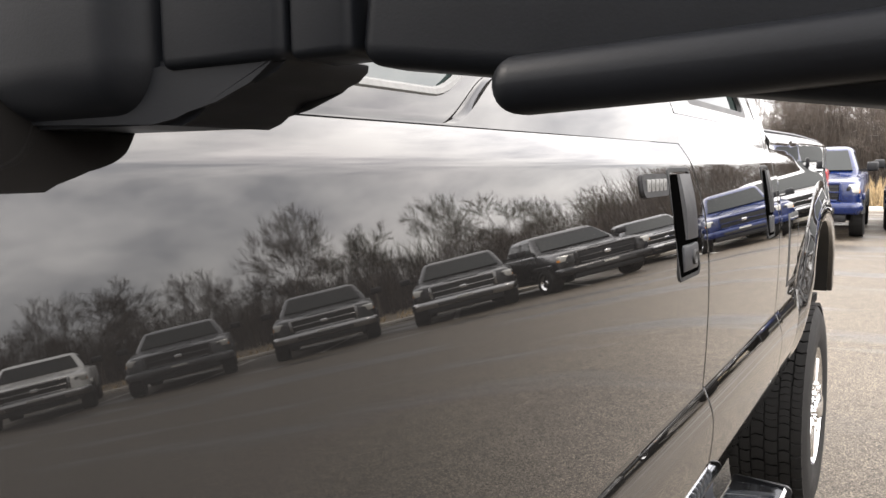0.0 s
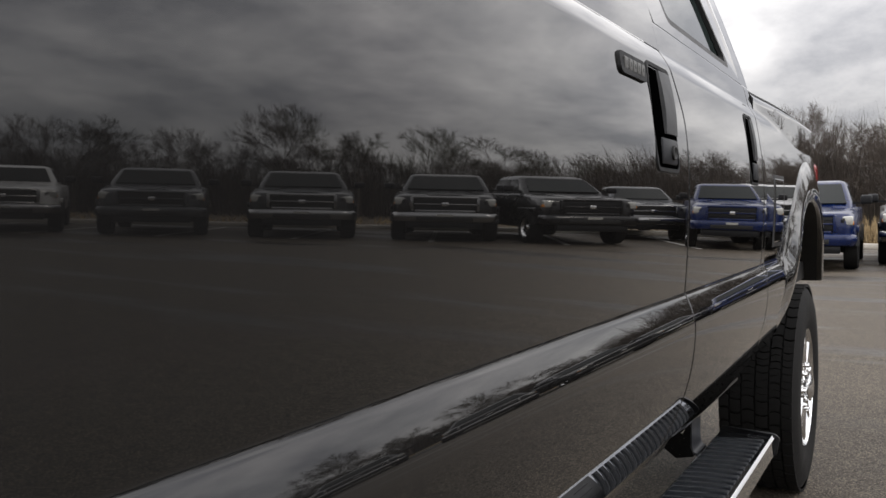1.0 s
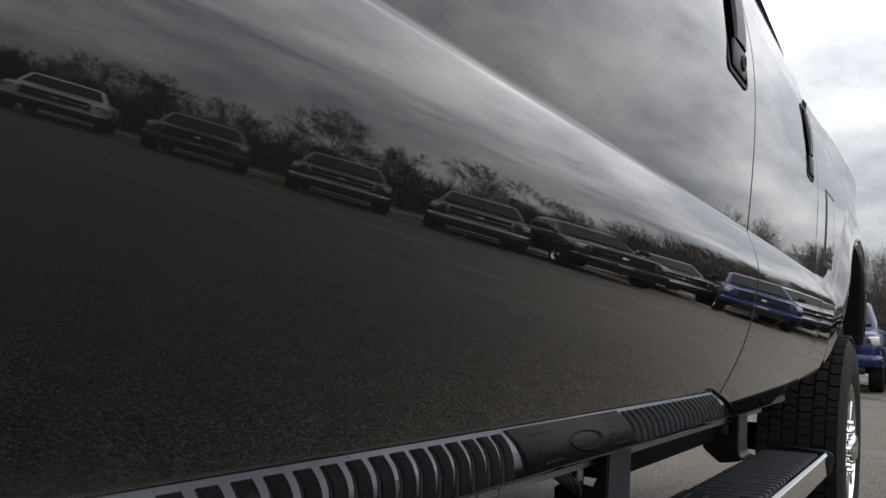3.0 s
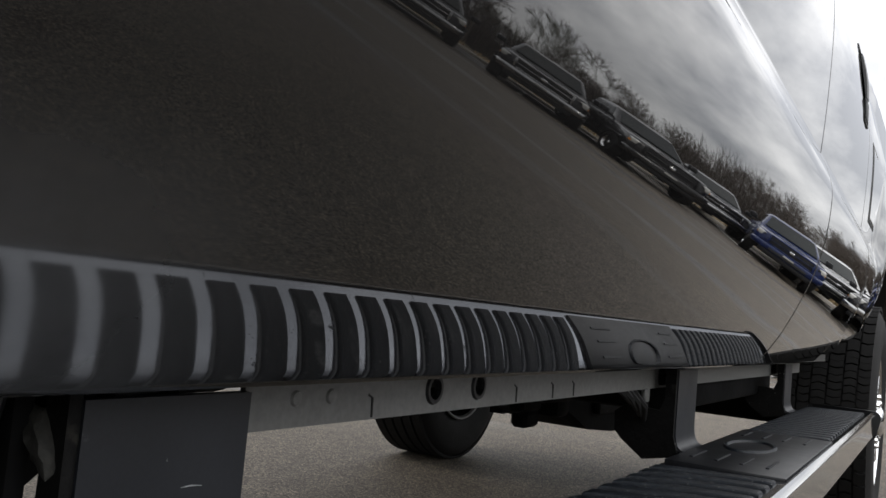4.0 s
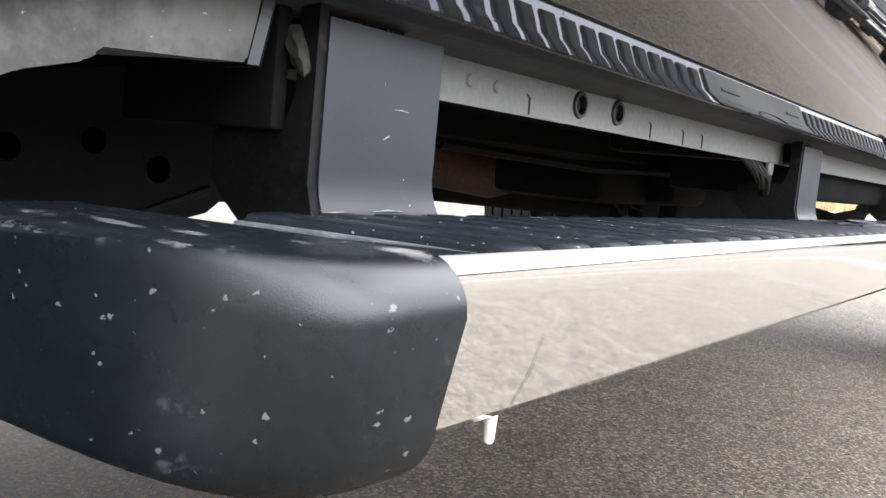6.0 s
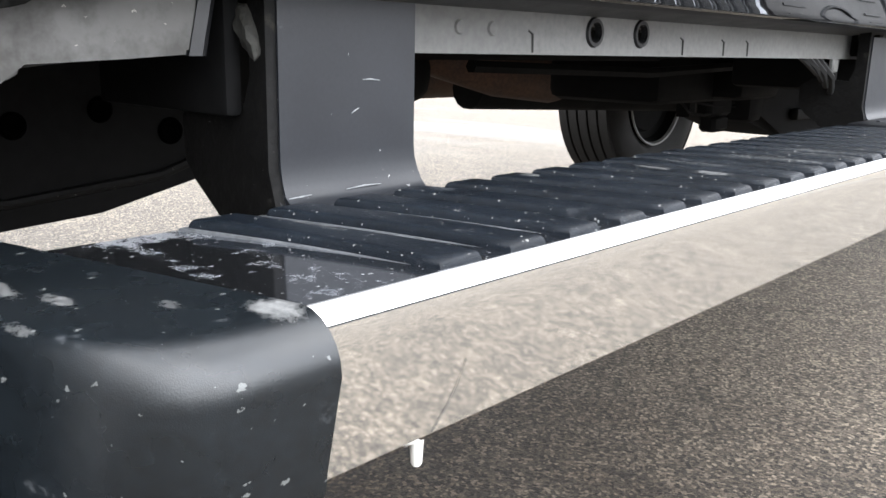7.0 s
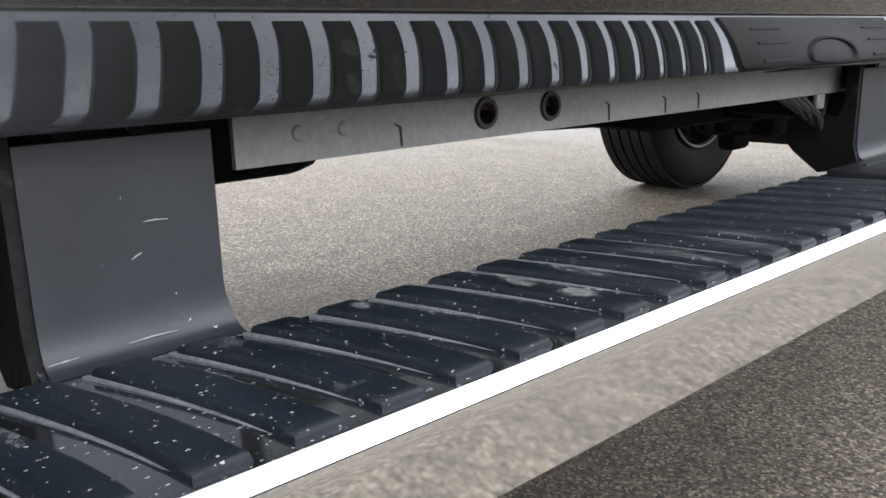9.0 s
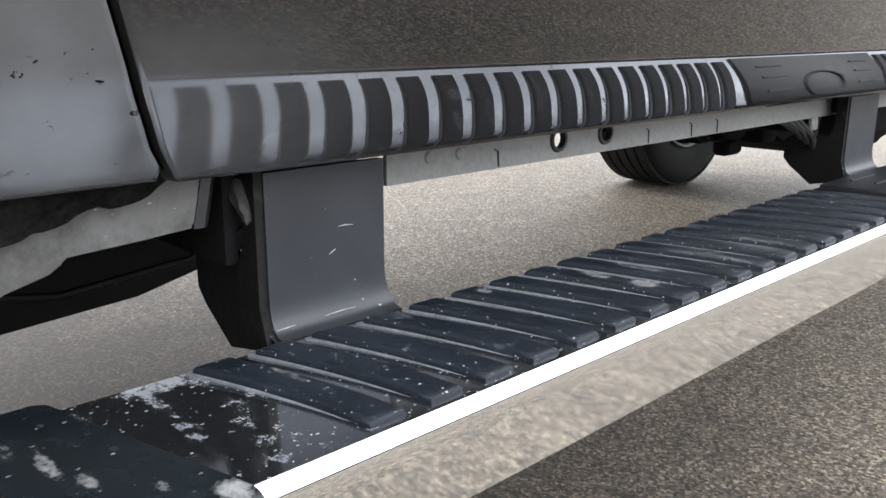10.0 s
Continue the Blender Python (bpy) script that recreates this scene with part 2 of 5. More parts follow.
    if metal and speck:
        inv = n.new("ShaderNodeMapRange"); inv.inputs["To Min"].default_value, inv.inputs["To Max"].default_value = metal, 0.0
        l.new(st.outputs[0], inv.inputs["Value"])
        met = inv.outputs[0]
        if worn:
            iw = n.new("ShaderNodeMath"); iw.operation = "SUBTRACT"; iw.use_clamp = True
            l.new(met, iw.inputs[0]); l.new(worn.outputs[0], iw.inputs[1]); met = iw.outputs[0]
        if dots:
            ib = n.new("ShaderNodeMath"); ib.operation = "SUBTRACT"; ib.use_clamp = True
            l.new(met, ib.inputs[0]); l.new(both.outputs[0], ib.inputs[1]); met = ib.outputs[0]
        l.new(met, b.inputs["Metallic"])
    if bump:
        nb = n.new("ShaderNodeTexNoise"); nb.inputs["Scale"].default_value = bump_scale; nb.inputs["Detail"].default_value = 4
        l.new(co.outputs["Position"], nb.inputs["Vector"])
        bp = n.new("ShaderNodeBump"); bp.inputs["Strength"].default_value = bump; bp.inputs["Distance"].default_value = 0.002
        l.new(nb.outputs["Fac"], bp.inputs["Height"])
        l.new(bp.outputs[0], b.inputs["Normal"])
    return m


def asphalt():
    """Worn parking lot: pale and dark stone grains in grey binder, damp patches."""
    m = bpy.data.materials.new("asphalt")
    m.use_nodes = True
    n, l = m.node_tree.nodes, m.node_tree.links
    b = n["Principled BSDF"]
    co = n.new("ShaderNodeTexCoord")
    v = n.new("ShaderNodeTexVoronoi"); v.inputs["Scale"].default_value = 190
    v2 = n.new("ShaderNodeTexNoise"); v2.inputs["Scale"].default_value = 320; v2.inputs["Detail"].default_value = 4
    big = n.new("ShaderNodeTexNoise"); big.inputs["Scale"].default_value = 0.35; big.inputs["Detail"].default_value = 6
    for t in (v, v2, big):
        l.new(co.outputs["Object"], t.inputs["Vector"])
    sep = n.new("ShaderNodeSeparateColor"); l.new(v.outputs["Color"], sep.inputs[0])
    r = n.new("ShaderNodeValToRGB")
    e = r.color_ramp.elements
    e[0].position, e[0].color = 0.0, (0.0135, 0.0106, 0.0078, 1)
    e[1].position, e[1].color = 1.0, (0.33, 0.275, 0.21, 1)
    k = e.new(0.45); k.color = (0.080, 0.066, 0.050, 1)
    k = e.new(0.8); k.color = (0.155, 0.129, 0.097, 1)
    l.new(sep.outputs[0], r.inputs[0])
    mx = n.new("ShaderNodeMixRGB"); mx.blend_type = "MULTIPLY"; mx.inputs[0].default_value = 0.75
    r2 = n.new("ShaderNodeMapRange"); r2.inputs["From Min"].default_value, r2.inputs["From Max"].default_value = 0.32, 0.62
    r2.inputs["To Min"].default_value = 0.35
    l.new(v2.outputs["Fac"], r2.inputs["Value"])
    mo = n.new("ShaderNodeTexNoise"); mo.inputs["Scale"].default_value = 7; mo.inputs["Detail"].default_value = 6
    l.new(co.outputs["Object"], mo.inputs["Vector"])
    mr = n.new("ShaderNodeMapRange"); mr.inputs["From Min"].default_value, mr.inputs["From Max"].default_value = 0.3, 0.7
    mr.inputs["To Min"].default_value, mr.inputs["To Max"].default_value = 0.86, 1.14
    l.new(mo.outputs["Fac"], mr.inputs["Value"])
    mv = n.new("ShaderNodeVectorMath"); mv.operation = "SCALE"
    l.new(r.outputs[0], mv.inputs[0]); l.new(mr.outputs[0], mv.inputs["Scale"])
    l.new(mv.outputs[0], mx.inputs[1]); l.new(r2.outputs[0], mx.inputs[2])
    st = n.new("ShaderNodeMapping"); st.inputs["Scale"].default_value = (0.16, 0.75, 1); st.inputs["Rotation"].default_value = (0, 0, radians(14))
    l.new(co.outputs["Object"], st.inputs["Vector"]); l.new(st.outputs[0], big.inputs["Vector"])
    big.inputs["Scale"].default_value = 1.0
    wet = n.new("ShaderNodeMapRange"); wet.inputs["From Min"].default_value, wet.inputs["From Max"].default_value = 0.52, 0.60
    l.new(big.outputs["Fac"], wet.inputs["Value"])
    # the damp lies out on the lot; the bay where the pickup stands has dried
    dc = n.new("ShaderNodeVectorMath"); dc.operation = "DISTANCE"; dc.inputs[1].default_value = (-0.6, 1.6, 0)
    l.new(co.outputs["Object"], dc.inputs[0])
    dr = n.new("ShaderNodeMapRange"); dr.inputs["From Min"].default_value, dr.inputs["From Max"].default_value = 3.0, 5.5
    l.new(dc.outputs["Value"], dr.inputs["Value"])
    dm = n.new("ShaderNodeMath"); dm.operation = "MULTIPLY"; l.new(wet.outputs[0], dm.inputs[0]); l.new(dr.outputs[0], dm.inputs[1])
    mw = n.new("ShaderNodeMixRGB"); mw.blend_type = "MULTIPLY"; mw.inputs[2].default_value = (0.5, 0.5, 0.5, 1)
    l.new(dm.outputs[0], mw.inputs[0]); l.new(mx.outputs[0], mw.inputs[1])
    # shade under the pickup's front, painted into the asphalt colour with a noisy edge
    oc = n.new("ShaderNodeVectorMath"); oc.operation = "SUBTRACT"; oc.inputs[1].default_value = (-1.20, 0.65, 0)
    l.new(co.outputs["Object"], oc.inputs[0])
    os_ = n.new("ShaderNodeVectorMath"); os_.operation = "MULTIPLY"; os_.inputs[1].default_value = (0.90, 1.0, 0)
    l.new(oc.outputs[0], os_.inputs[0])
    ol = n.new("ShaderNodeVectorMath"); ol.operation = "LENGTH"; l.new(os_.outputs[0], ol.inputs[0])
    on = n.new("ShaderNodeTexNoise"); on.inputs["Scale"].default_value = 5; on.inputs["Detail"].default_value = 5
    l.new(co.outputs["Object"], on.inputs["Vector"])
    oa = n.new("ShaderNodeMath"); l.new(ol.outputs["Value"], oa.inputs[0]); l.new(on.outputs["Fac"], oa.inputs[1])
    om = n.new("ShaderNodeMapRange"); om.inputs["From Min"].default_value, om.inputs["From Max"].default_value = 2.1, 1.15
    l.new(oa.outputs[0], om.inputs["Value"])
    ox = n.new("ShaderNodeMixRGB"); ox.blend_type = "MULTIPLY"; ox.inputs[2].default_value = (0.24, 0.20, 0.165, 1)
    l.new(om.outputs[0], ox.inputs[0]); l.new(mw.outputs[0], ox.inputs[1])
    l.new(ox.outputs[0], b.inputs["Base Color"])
    wr = n.new("ShaderNodeMapRange"); wr.inputs["To Min"].default_value, wr.inputs["To Max"].default_value = 0.72, 0.34
    l.new(dm.outputs[0], wr.inputs["Value"]); l.new(wr.outputs[0], b.inputs["Roughness"])
    b.inputs["Specular IOR Level"].default_value = 0.36
    bp = n.new("ShaderNodeBump"); bp.inputs["Strength"].default_value = 0.9; bp.inputs["Distance"].default_value = 0.004
    l.new(v2.outputs["Fac"], bp.inputs["Height"]); l.new(bp.outputs[0], b.inputs["Normal"])
    return m


def road_film(m, y_clean, y_dirty, z_clean, z_dirty, dust, haze):
    """Dried road spray thrown back by the front wheel: dull film that thins out rearwards and upwards."""
    n, l = m.node_tree.nodes, m.node_tree.links
    b = n["Principled BSDF"]
    g = n.new("ShaderNodeNewGeometry")
    s = n.new("ShaderNodeSeparateXYZ"); l.new(g.outputs["Position"], s.inputs[0])
    masks = []
    for axis, lo, hi in (("Y", y_clean, y_dirty), ("Z", z_clean, z_dirty)):
        r = n.new("ShaderNodeMapRange"); r.interpolation_type = "SMOOTHSTEP"
        r.inputs["From Min"].default_value, r.inputs["From Max"].default_value = lo, hi
        l.new(s.outputs[axis], r.inputs["Value"]); masks.append(r.outputs[0])
    t = n.new("ShaderNodeTexNoise"); t.inputs["Scale"].default_value = 26; t.inputs["Detail"].default_value = 7; t.inputs["Roughness"].default_value = 0.6
    l.new(g.outputs["Position"], t.inputs["Vector"])
    tr = n.new("ShaderNodeMapRange"); tr.inputs["From Min"].default_value, tr.inputs["From Max"].default_value = 0.3, 0.62
    tr.inputs["To Min"].default_value = 0.7
    l.new(t.outputs["Fac"], tr.inputs["Value"])
    p = n.new("ShaderNodeMath"); p.operation = "MULTIPLY"; l.new(masks[0], p.inputs[0]); l.new(masks[1], p.inputs[1])
    q = n.new("ShaderNodeMath"); q.operation = "MULTIPLY"; l.new(p.outputs[0], q.inputs[0]); l.new(tr.outputs[0], q.inputs[1])
    old = b.inputs["Base Color"].links[0].from_socket
    if m is not M_PAINT:
        keep = n.new("ShaderNodeMath"); keep.operation = "SUBTRACT"; keep.use_clamp = True
        l.new(q.outputs[0], keep.inputs[0]); l.new(n["chips"].outputs[0], keep.inputs[1]); q = keep
    f = n.new("ShaderNodeMath"); f.operation = "MULTIPLY"; f.inputs[1].default_value = dust; l.new(q.outputs[0], f.inputs[0])
    mx = n.new("ShaderNodeMixRGB"); mx.inputs[2].default_value = (0.26, 0.27, 0.285, 1)
    l.new(f.outputs[0], mx.inputs[0]); l.new(old, mx.inputs[1]); l.new(mx.outputs[0], b.inputs["Base Color"])
    if not haze:
        return
    cr = n.new("ShaderNodeMapRange"); cr.inputs["To Min"].default_value, cr.inputs["To Max"].default_value = 0.014, haze
    l.new(q.outputs[0], cr.inputs["Value"]); l.new(cr.outputs[0], b.inputs["Coat Roughness"]); l.new(cr.outputs[0], b.inputs["Roughness"])
    b.inputs["Coat IOR"].default_value = 1.5


M_PAINT = mat("dark_grey_paint", (0.0052, 0.0048, 0.0045), 0.03, 0.0, 0.05, 3, 900, coat=1.0, spec=0.14, rough_vary=0.2, speck=(0.77, 90, (0.10, 0.10, 0.09), 0.5), dots=(24, 0.05, 0.5, (0.16, 0.16, 0.15)))
road_film(M_PAINT, 0.80, 0.60, 0.74, 0.66, 0.15, 0.10)
road_film(M_PAINT, 1.9, 0.5, 1.55, 1.1, 0.020, 0)
M_FENDER = mat("dusty_fender_paint", (0.0052, 0.0048, 0.0045), 0.03, 0.0, 0.05, 3, 900, coat=1.0, spec=0.3, rough_vary=0.2, dots=(190, 0.34, 0.30, (0.004, 0.004, 0.004)))
road_film(M_FENDER, 0.72, 0.60, 0.86, 0.70, 0.22, 0.27)
M_HEM = mat("seam_dark", (0.006, 0.006, 0.006), 0.6)
M_PLASTIC = mat("black_plastic", (0.009, 0.0095, 0.011), 0.36, 0, 0.15, 30, 400, bump=0.05, bump_scale=900, spec=0.34)
M_MIRROR = mat("grained_mirror_plastic", (0.0040, 0.0046, 0.0058), 0.42, 0, 0.15, 30, 400, bump=0.05, bump_scale=900, spec=0.11)
M_MATTE = mat("matte_black_plastic", (0.010, 0.0102, 0.0108), 0.55, 0, 0.15, 30, 400, bump=0.05, bump_scale=900, spec=0.18)
M_CAP = mat("grained_end_cap", (0.0045, 0.0062, 0.0078), 0.27, 0, 0.35, 30, 300, spec=0.45, bump=0.08, bump_scale=2400, speck=(0.64, 60, (0.032, 0.036, 0.040), 0.7), dots=(430, 0.34, 0.16, (0.085, 0.09, 0.09)), stains=[(0.049, 0.591, 0.0095, 0.0075, 1.25), (-0.020, 0.545, 0.016, 0.004, 0.95), (0.004, 0.552, 0.010, 0.0035, 0.9), (0.020, 0.536, 0.010, 0.003, 0.8), (-0.045, 0.535, 0.010, 0.005, 0.68), (-0.06, 0.575, 0.012, 0.006, 0.68), (0.028, 0.572, 0.006, 0.003, 0.8), (-0.05, 0.515, 0.07, 0.012, 0.58), (-0.02, 0.518, 0.05, 0.006, 0.62)])
M_RUBBER = mat("rib_rubber", (0.0052, 0.0074, 0.0108), 0.36, 0, 0.35, 25, 300, spec=0.17, bump=0.35, bump_scale=1900, speck=(0.62, 38, (0.030, 0.033, 0.038), 0.75), dots=(620, 0.32, 0.34, (0.20, 0.20, 0.195)), stains=[(-0.037, 0.943, 0.016, 0.007, 0.95), (0.0, 0.950, 0.014, 0.010, 1.0), (-0.030, 0.985, 0.030, 0.010, 0.75), (-0.067, 0.854, 0.008, 0.006, 0.95), (-0.024, 0.76, 0.008, 0.004, 0.9), (0.0, 1.05, 0.05, 0.02, 0.7), (0.0, 1.12, 0.05, 0.03, 0.66), (-0.045, 0.674, 0.03, 0.005, 0.7)])
M_DECK = mat("stained_stainless_deck", (0.40, 0.42, 0.46), 0.10, 0.985, 0.15, 12, 300, speck=(0.62, 60, (0.010, 0.012, 0.017), 0.45), dots=(640, 0.38, 0.30, (0.20, 0.205, 0.21)), stains=[(-0.083, 0.620, 0.012, 0.024, 1.0), (-0.078, 0.640, 0.016, 0.010, 0.7), (-0.066, 0.612, 0.020, 0.005, 0.75), (-0.030, 0.640, 0.020, 0.006, 0.42), (-0.012, 0.632, 0.010, 0.006, 0.62), (0.010, 0.629, 0.009, 0.008, 0.60), (0.021, 0.640, 0.014, 0.004, 0.45), (-0.089, 0.95, 0.006, 0.03, 0.8), (-0.090, 0.80, 0.005, 0.02, 0.8)])
M_SCUFF = mat("pale_scuff", (0.17, 0.175, 0.18), 0.8, 0, 0.5, 200, 900, bump=0.3, bump_scale=900)
M_ALU = mat("polished_aluminium", (0.84, 0.84, 0.83), 0.045, 1.0, 0.03, 5, 500, rough_vary=0.2)
M_CHROME = mat("chrome", (0.8, 0.8, 0.8), 0.06, 1.0, 0.03)
M_BRACKET = mat("bracket_coating", (0.0100, 0.0112, 0.0140), 0.44, 0.0, 0.16, 20, 500, spec=0.34, bump=0.03, bump_scale=1200, speck=(0.71, 60, (0.07, 0.07, 0.075), 0.8), dots=(300, 0.18, 0.20, (0.22, 0.22, 0.22)))
M_GUSSET = mat("dirty_black_steel", (0.0040, 0.0039, 0.0038), 0.65, 0, 0.5, 25, 200, bump=0.5, bump_scale=150, spec=0.12, speck=(0.62, 60, (0.022, 0.021, 0.018), 0.9), dots=(260, 0.22, 0.14, (0.16, 0.16, 0.15)))
M_RAIL = mat("primed_sill", (0.125, 0.125, 0.12), 0.5, 0, 0.2, 12, 200, speck=(0.70, 30, (0.28, 0.27, 0.25), 0.8))
M_SPLASH = mat("dusty_splash_panel", (0.062, 0.061, 0.0575), 0.55, 0, 0.10, 5, 160, bump=0.06, bump_scale=300, speck=(0.52, 13, (0.036, 0.035, 0.032), 0.8), dots=(330, 0.22, 0.07, (0.22, 0.21, 0.19)))
M_PINCH = mat("dirty_pinch_weld", (0.030, 0.029, 0.027), 0.6, 0, 0.4, 30, 200, bump=0.3, bump_scale=200, speck=(0.66, 40, (0.09, 0.085, 0.075), 0.85))
M_DUSTY = mat("dusty_rubber_flange", (0.070, 0.074, 0.079), 0.6, 0, 0.4, 60, 400)
M_CAKED = mat("caked_dirt", (0.017, 0.0165, 0.0135), 0.85, 0, 0.5, 60, 300, bump=0.5, bump_scale=250)
# near-black without gloss: paints the shade of gaps, holes and hollows
M_SHADE = mat("unlit_hollow", (0.0008, 0.0008, 0.0008), 1.0, spec=0.0)
M_STUB = mat("pale_plastic", (0.62, 0.61, 0.58), 0.4)
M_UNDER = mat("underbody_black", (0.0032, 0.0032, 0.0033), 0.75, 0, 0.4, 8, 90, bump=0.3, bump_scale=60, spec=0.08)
M_RUST = mat("rusty_steel", (0.045, 0.022, 0.012), 0.8, 0, 0.5, 14, 150, bump=0.4, bump_scale=120)
M_LIP = mat("dirty_underseal", (0.0025, 0.0027, 0.0025), 0.85, 0, 0.8, 45, 260, bump=0.9, bump_scale=90, spec=0.06, second=(0.0055, 0.0055, 0.005), speck=(0.63, 34, (0.045, 0.032, 0.020), 0.9), dots=(90, 0.22, 0.25, (0.10, 0.052, 0.018)))
M_TYRE = mat("tyre_rubber", (0.0085, 0.0082, 0.008), 0.72, 0, 0.3, 10, 150, bump=0.2, bump_scale=300, spec=0.2)
M_WORN = mat("worn_tread", (0.0080, 0.0078, 0.0076), 0.78, 0, 0.3, 10, 150, spec=0.2)
M_GLASS = mat("tinted_glass", (0.02, 0.03, 0.028), 0.02, 0, 0.05, 2, 20, spec=0.8)
M_RED = mat("tail_lamp_red", (0.35, 0.01, 0.01), 0.12, 0, 0.1, 10, 60)
M_SEAL = mat("window_seal", (0.012, 0.012, 0.012), 0.5)
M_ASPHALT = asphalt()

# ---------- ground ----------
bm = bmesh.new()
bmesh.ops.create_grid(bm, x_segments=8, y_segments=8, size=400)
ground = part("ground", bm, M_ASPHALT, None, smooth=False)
tagged(ground, "worn pale grey asphalt parking lot with damp patches", "ground", kind="structure")

# ---------- the pickup that the camera follows ----------
# outward lean of the side, in degrees from upright, by height
LEAN = [(0.60, -44), (0.637, -37), (0.662, -34.5), (0.6725, -32.2), (0.6865, -29), (0.693, -27.2), (0.705, -25), (0.739, -22.8), (0.775, -19), (0.803, -14.4), (0.824, -12),
        (0.87, -6.5), (0.911, -1.5), (0.919, 3), (0.927, 9), (0.935, 13), (0.945, 17), (0.955, 20), (0.967, 22), (0.9795, 23), (0.981, 42), (0.9822, 42), (0.983, -5), (1.05, -3.4), (1.11, -2.2), (1.16, -0.9),
        (1.205, 1.2), (1.25, 4.2), (1.28, 6.2), (1.33, 8.5), (1.404, 9.8), (1.411, 25), (1.436, 34), (1.445, 12), (1.50, 15), (1.56, 19), (2.0, 24)]
Z_STEP = 0.0025
SIDE = {}
SIDE_Z, SIDE_X = 0.80, 0.0052
_x = SIDE_X
for _k in range(int(round(SIDE_Z / Z_STEP)), int(round(2.0 / Z_STEP)) + 1):
    SIDE[_k] = _x
    _x -= math.tan(radians(table((_k + 0.5) * Z_STEP, LEAN))) * Z_STEP
_x = SIDE_X
for _k in range(int(round(SIDE_Z / Z_STEP)), int(round(0.58 / Z_STEP)) - 1, -1):
    SIDE[_k] = _x
    _x += math.tan(radians(table((_k - 0.5) * Z_STEP, LEAN))) * Z_STEP


def side_x(z):
    u = min(max(z / Z_STEP, 233), 799.9)
    k = int(u)
    return SIDE[k] + (SIDE[k + 1] - SIDE[k]) * (u - k)


def plan_x(y):
    """The side's bow in plan."""
    if y < 2.9:
        return -0.002 * max(y - 1.0, 0) ** 2 - 0.006 * max(0.75 - y, 0) ** 2
    return -0.007 - 0.075 * smoothstep(4.15, 5.1, y)


truck = new("pickup_truck")
tagged(truck, "glossy dark grey crew cab pickup with a running board", "pickup truck")


def skin(y_lo, y_hi, z_lo, z_hi, ny=36, extra=None, hem=0.022):
    """A body panel on the side's form between two edges y(z), with rolled hems all round."""
    zs = [z_lo, z_lo + 0.0012, z_lo + 0.004]
    z = z_lo + 0.004
    while z < z_hi - 0.0065:
        z += 0.005
        zs.append(min(z, z_hi - 0.004))
    zs += [z_hi - 0.0012, z_hi]
    us = [0.0, 0.0010, 0.0030, 0.0042, 0.0060] + [0] * (ny - 1) + [-0.0060, -0.0042, -0.0030, -0.0010, 0.0]
    bm = bmesh.new()
    grid = []
    for iz, z in enumerate(zs):
        row = []
        a, b = y_lo(z), y_hi(z)
        n = len(us)
        for iu in range(n):
            if iu < 5:
                y = a + us[iu]
            elif iu >= n - 5:
                y = b + us[iu]
            else:
                y = a + 0.0060 + (b - a - 0.012) * (iu - 4) / (n - 9)
            x = side_x(z) + plan_x(y) + (extra(y, z) if extra else 0)
            e = min(iu, n - 1 - iu, iz, len(zs) - 1 - iz)
            x -= hem if e == 0 else (0.0010 if e == 1 else 0)
            row.append(bm.verts.new((x, y, z)))
        grid.append(row)
    for i, (r0, r1) in enumerate(zip(grid, grid[1:])):
        for k in range(len(r0) - 1):
            f = bm.faces.new((r0[k], r0[k + 1], r1[k + 1], r1[k]))
            f.material_index = 1 if i in (0, len(grid) - 2) or k in (0, len(r0) - 2) else 0
    return bm


def belt_z(y):
    """The lower line of the front door's window surround, with its dip ahead."""
    return 1.444 + 0.066 * smoothstep(1.03, 1.20, y)


def seam_b(z):
    return 1.94 - 0.03 * smoothstep(0.85, 0.62, z) - 0.066 * smoothstep(1.30, 1.46, z)


def seam_c(z):
    return 2.848 - 0.02 * smoothstep(1.3, 1.6, z)


def door_a(z):
    return table(z, [(0.634, 0.6385), (0.637, 0.6345), (0.642, 0.631), (0.655, 0.6215), (0.681, 0.6085), (0.72, 0.5925), (0.75, 0.582), (0.81, 0.564), (0.856, 0.549), (0.894, 0.540), (0.94, 0.5345), (1.4, 0.532)])


GAP = 0.0024


def front_arch(z):
    """The rear edge of the front wheel opening."""
    return math.sqrt(max(0.25 - (z - 0.42) ** 2, 0.01))


fender = part("fender", skin(lambda z: front_arch(z), lambda z: door_a(z) - 0.0010 - 0.006 * smoothstep(0.644, 0.636, z), 0.636, 1.40, 14), M_FENDER, truck)
front_door = part("front_door", skin(lambda z: door_a(z) + 0.0018, lambda z: seam_b(z) - GAP + 0.001, 0.634, 1.443, 60), M_PAINT, truck)
rear_door = part("rear_door", skin(lambda z: seam_b(z) + GAP, lambda z: seam_c(z) - GAP + 0.0 - 0.16 * smoothstep(0.80, 0.634, z), 0.634, 1.50, 44), M_PAINT, truck)
cab_corner = part("cab_corner", skin(lambda z: seam_c(z) + GAP - 0.14 * smoothstep(0.80, 0.66, z), lambda z: 2.908, 0.66, 1.50, 8), M_PAINT, truck)

# black strip behind the door gap, the gap's shade as colour
bm = bmesh.new()
rows = []
for k in range(80):
    z = 0.642 + 0.76 * k / 79
    rows.append([bm.verts.new((side_x(z) + plan_x(0.58) - d, door_a(z) + dy, z)) for dy, d in ((-0.006, 0.008), (0.009, 0.008))])
for p, q in zip(rows, rows[1:]):
    bm.faces.new((p[0], p[1], q[1], q[0]))
part("door_gap_seal", bm, M_SHADE, truck)


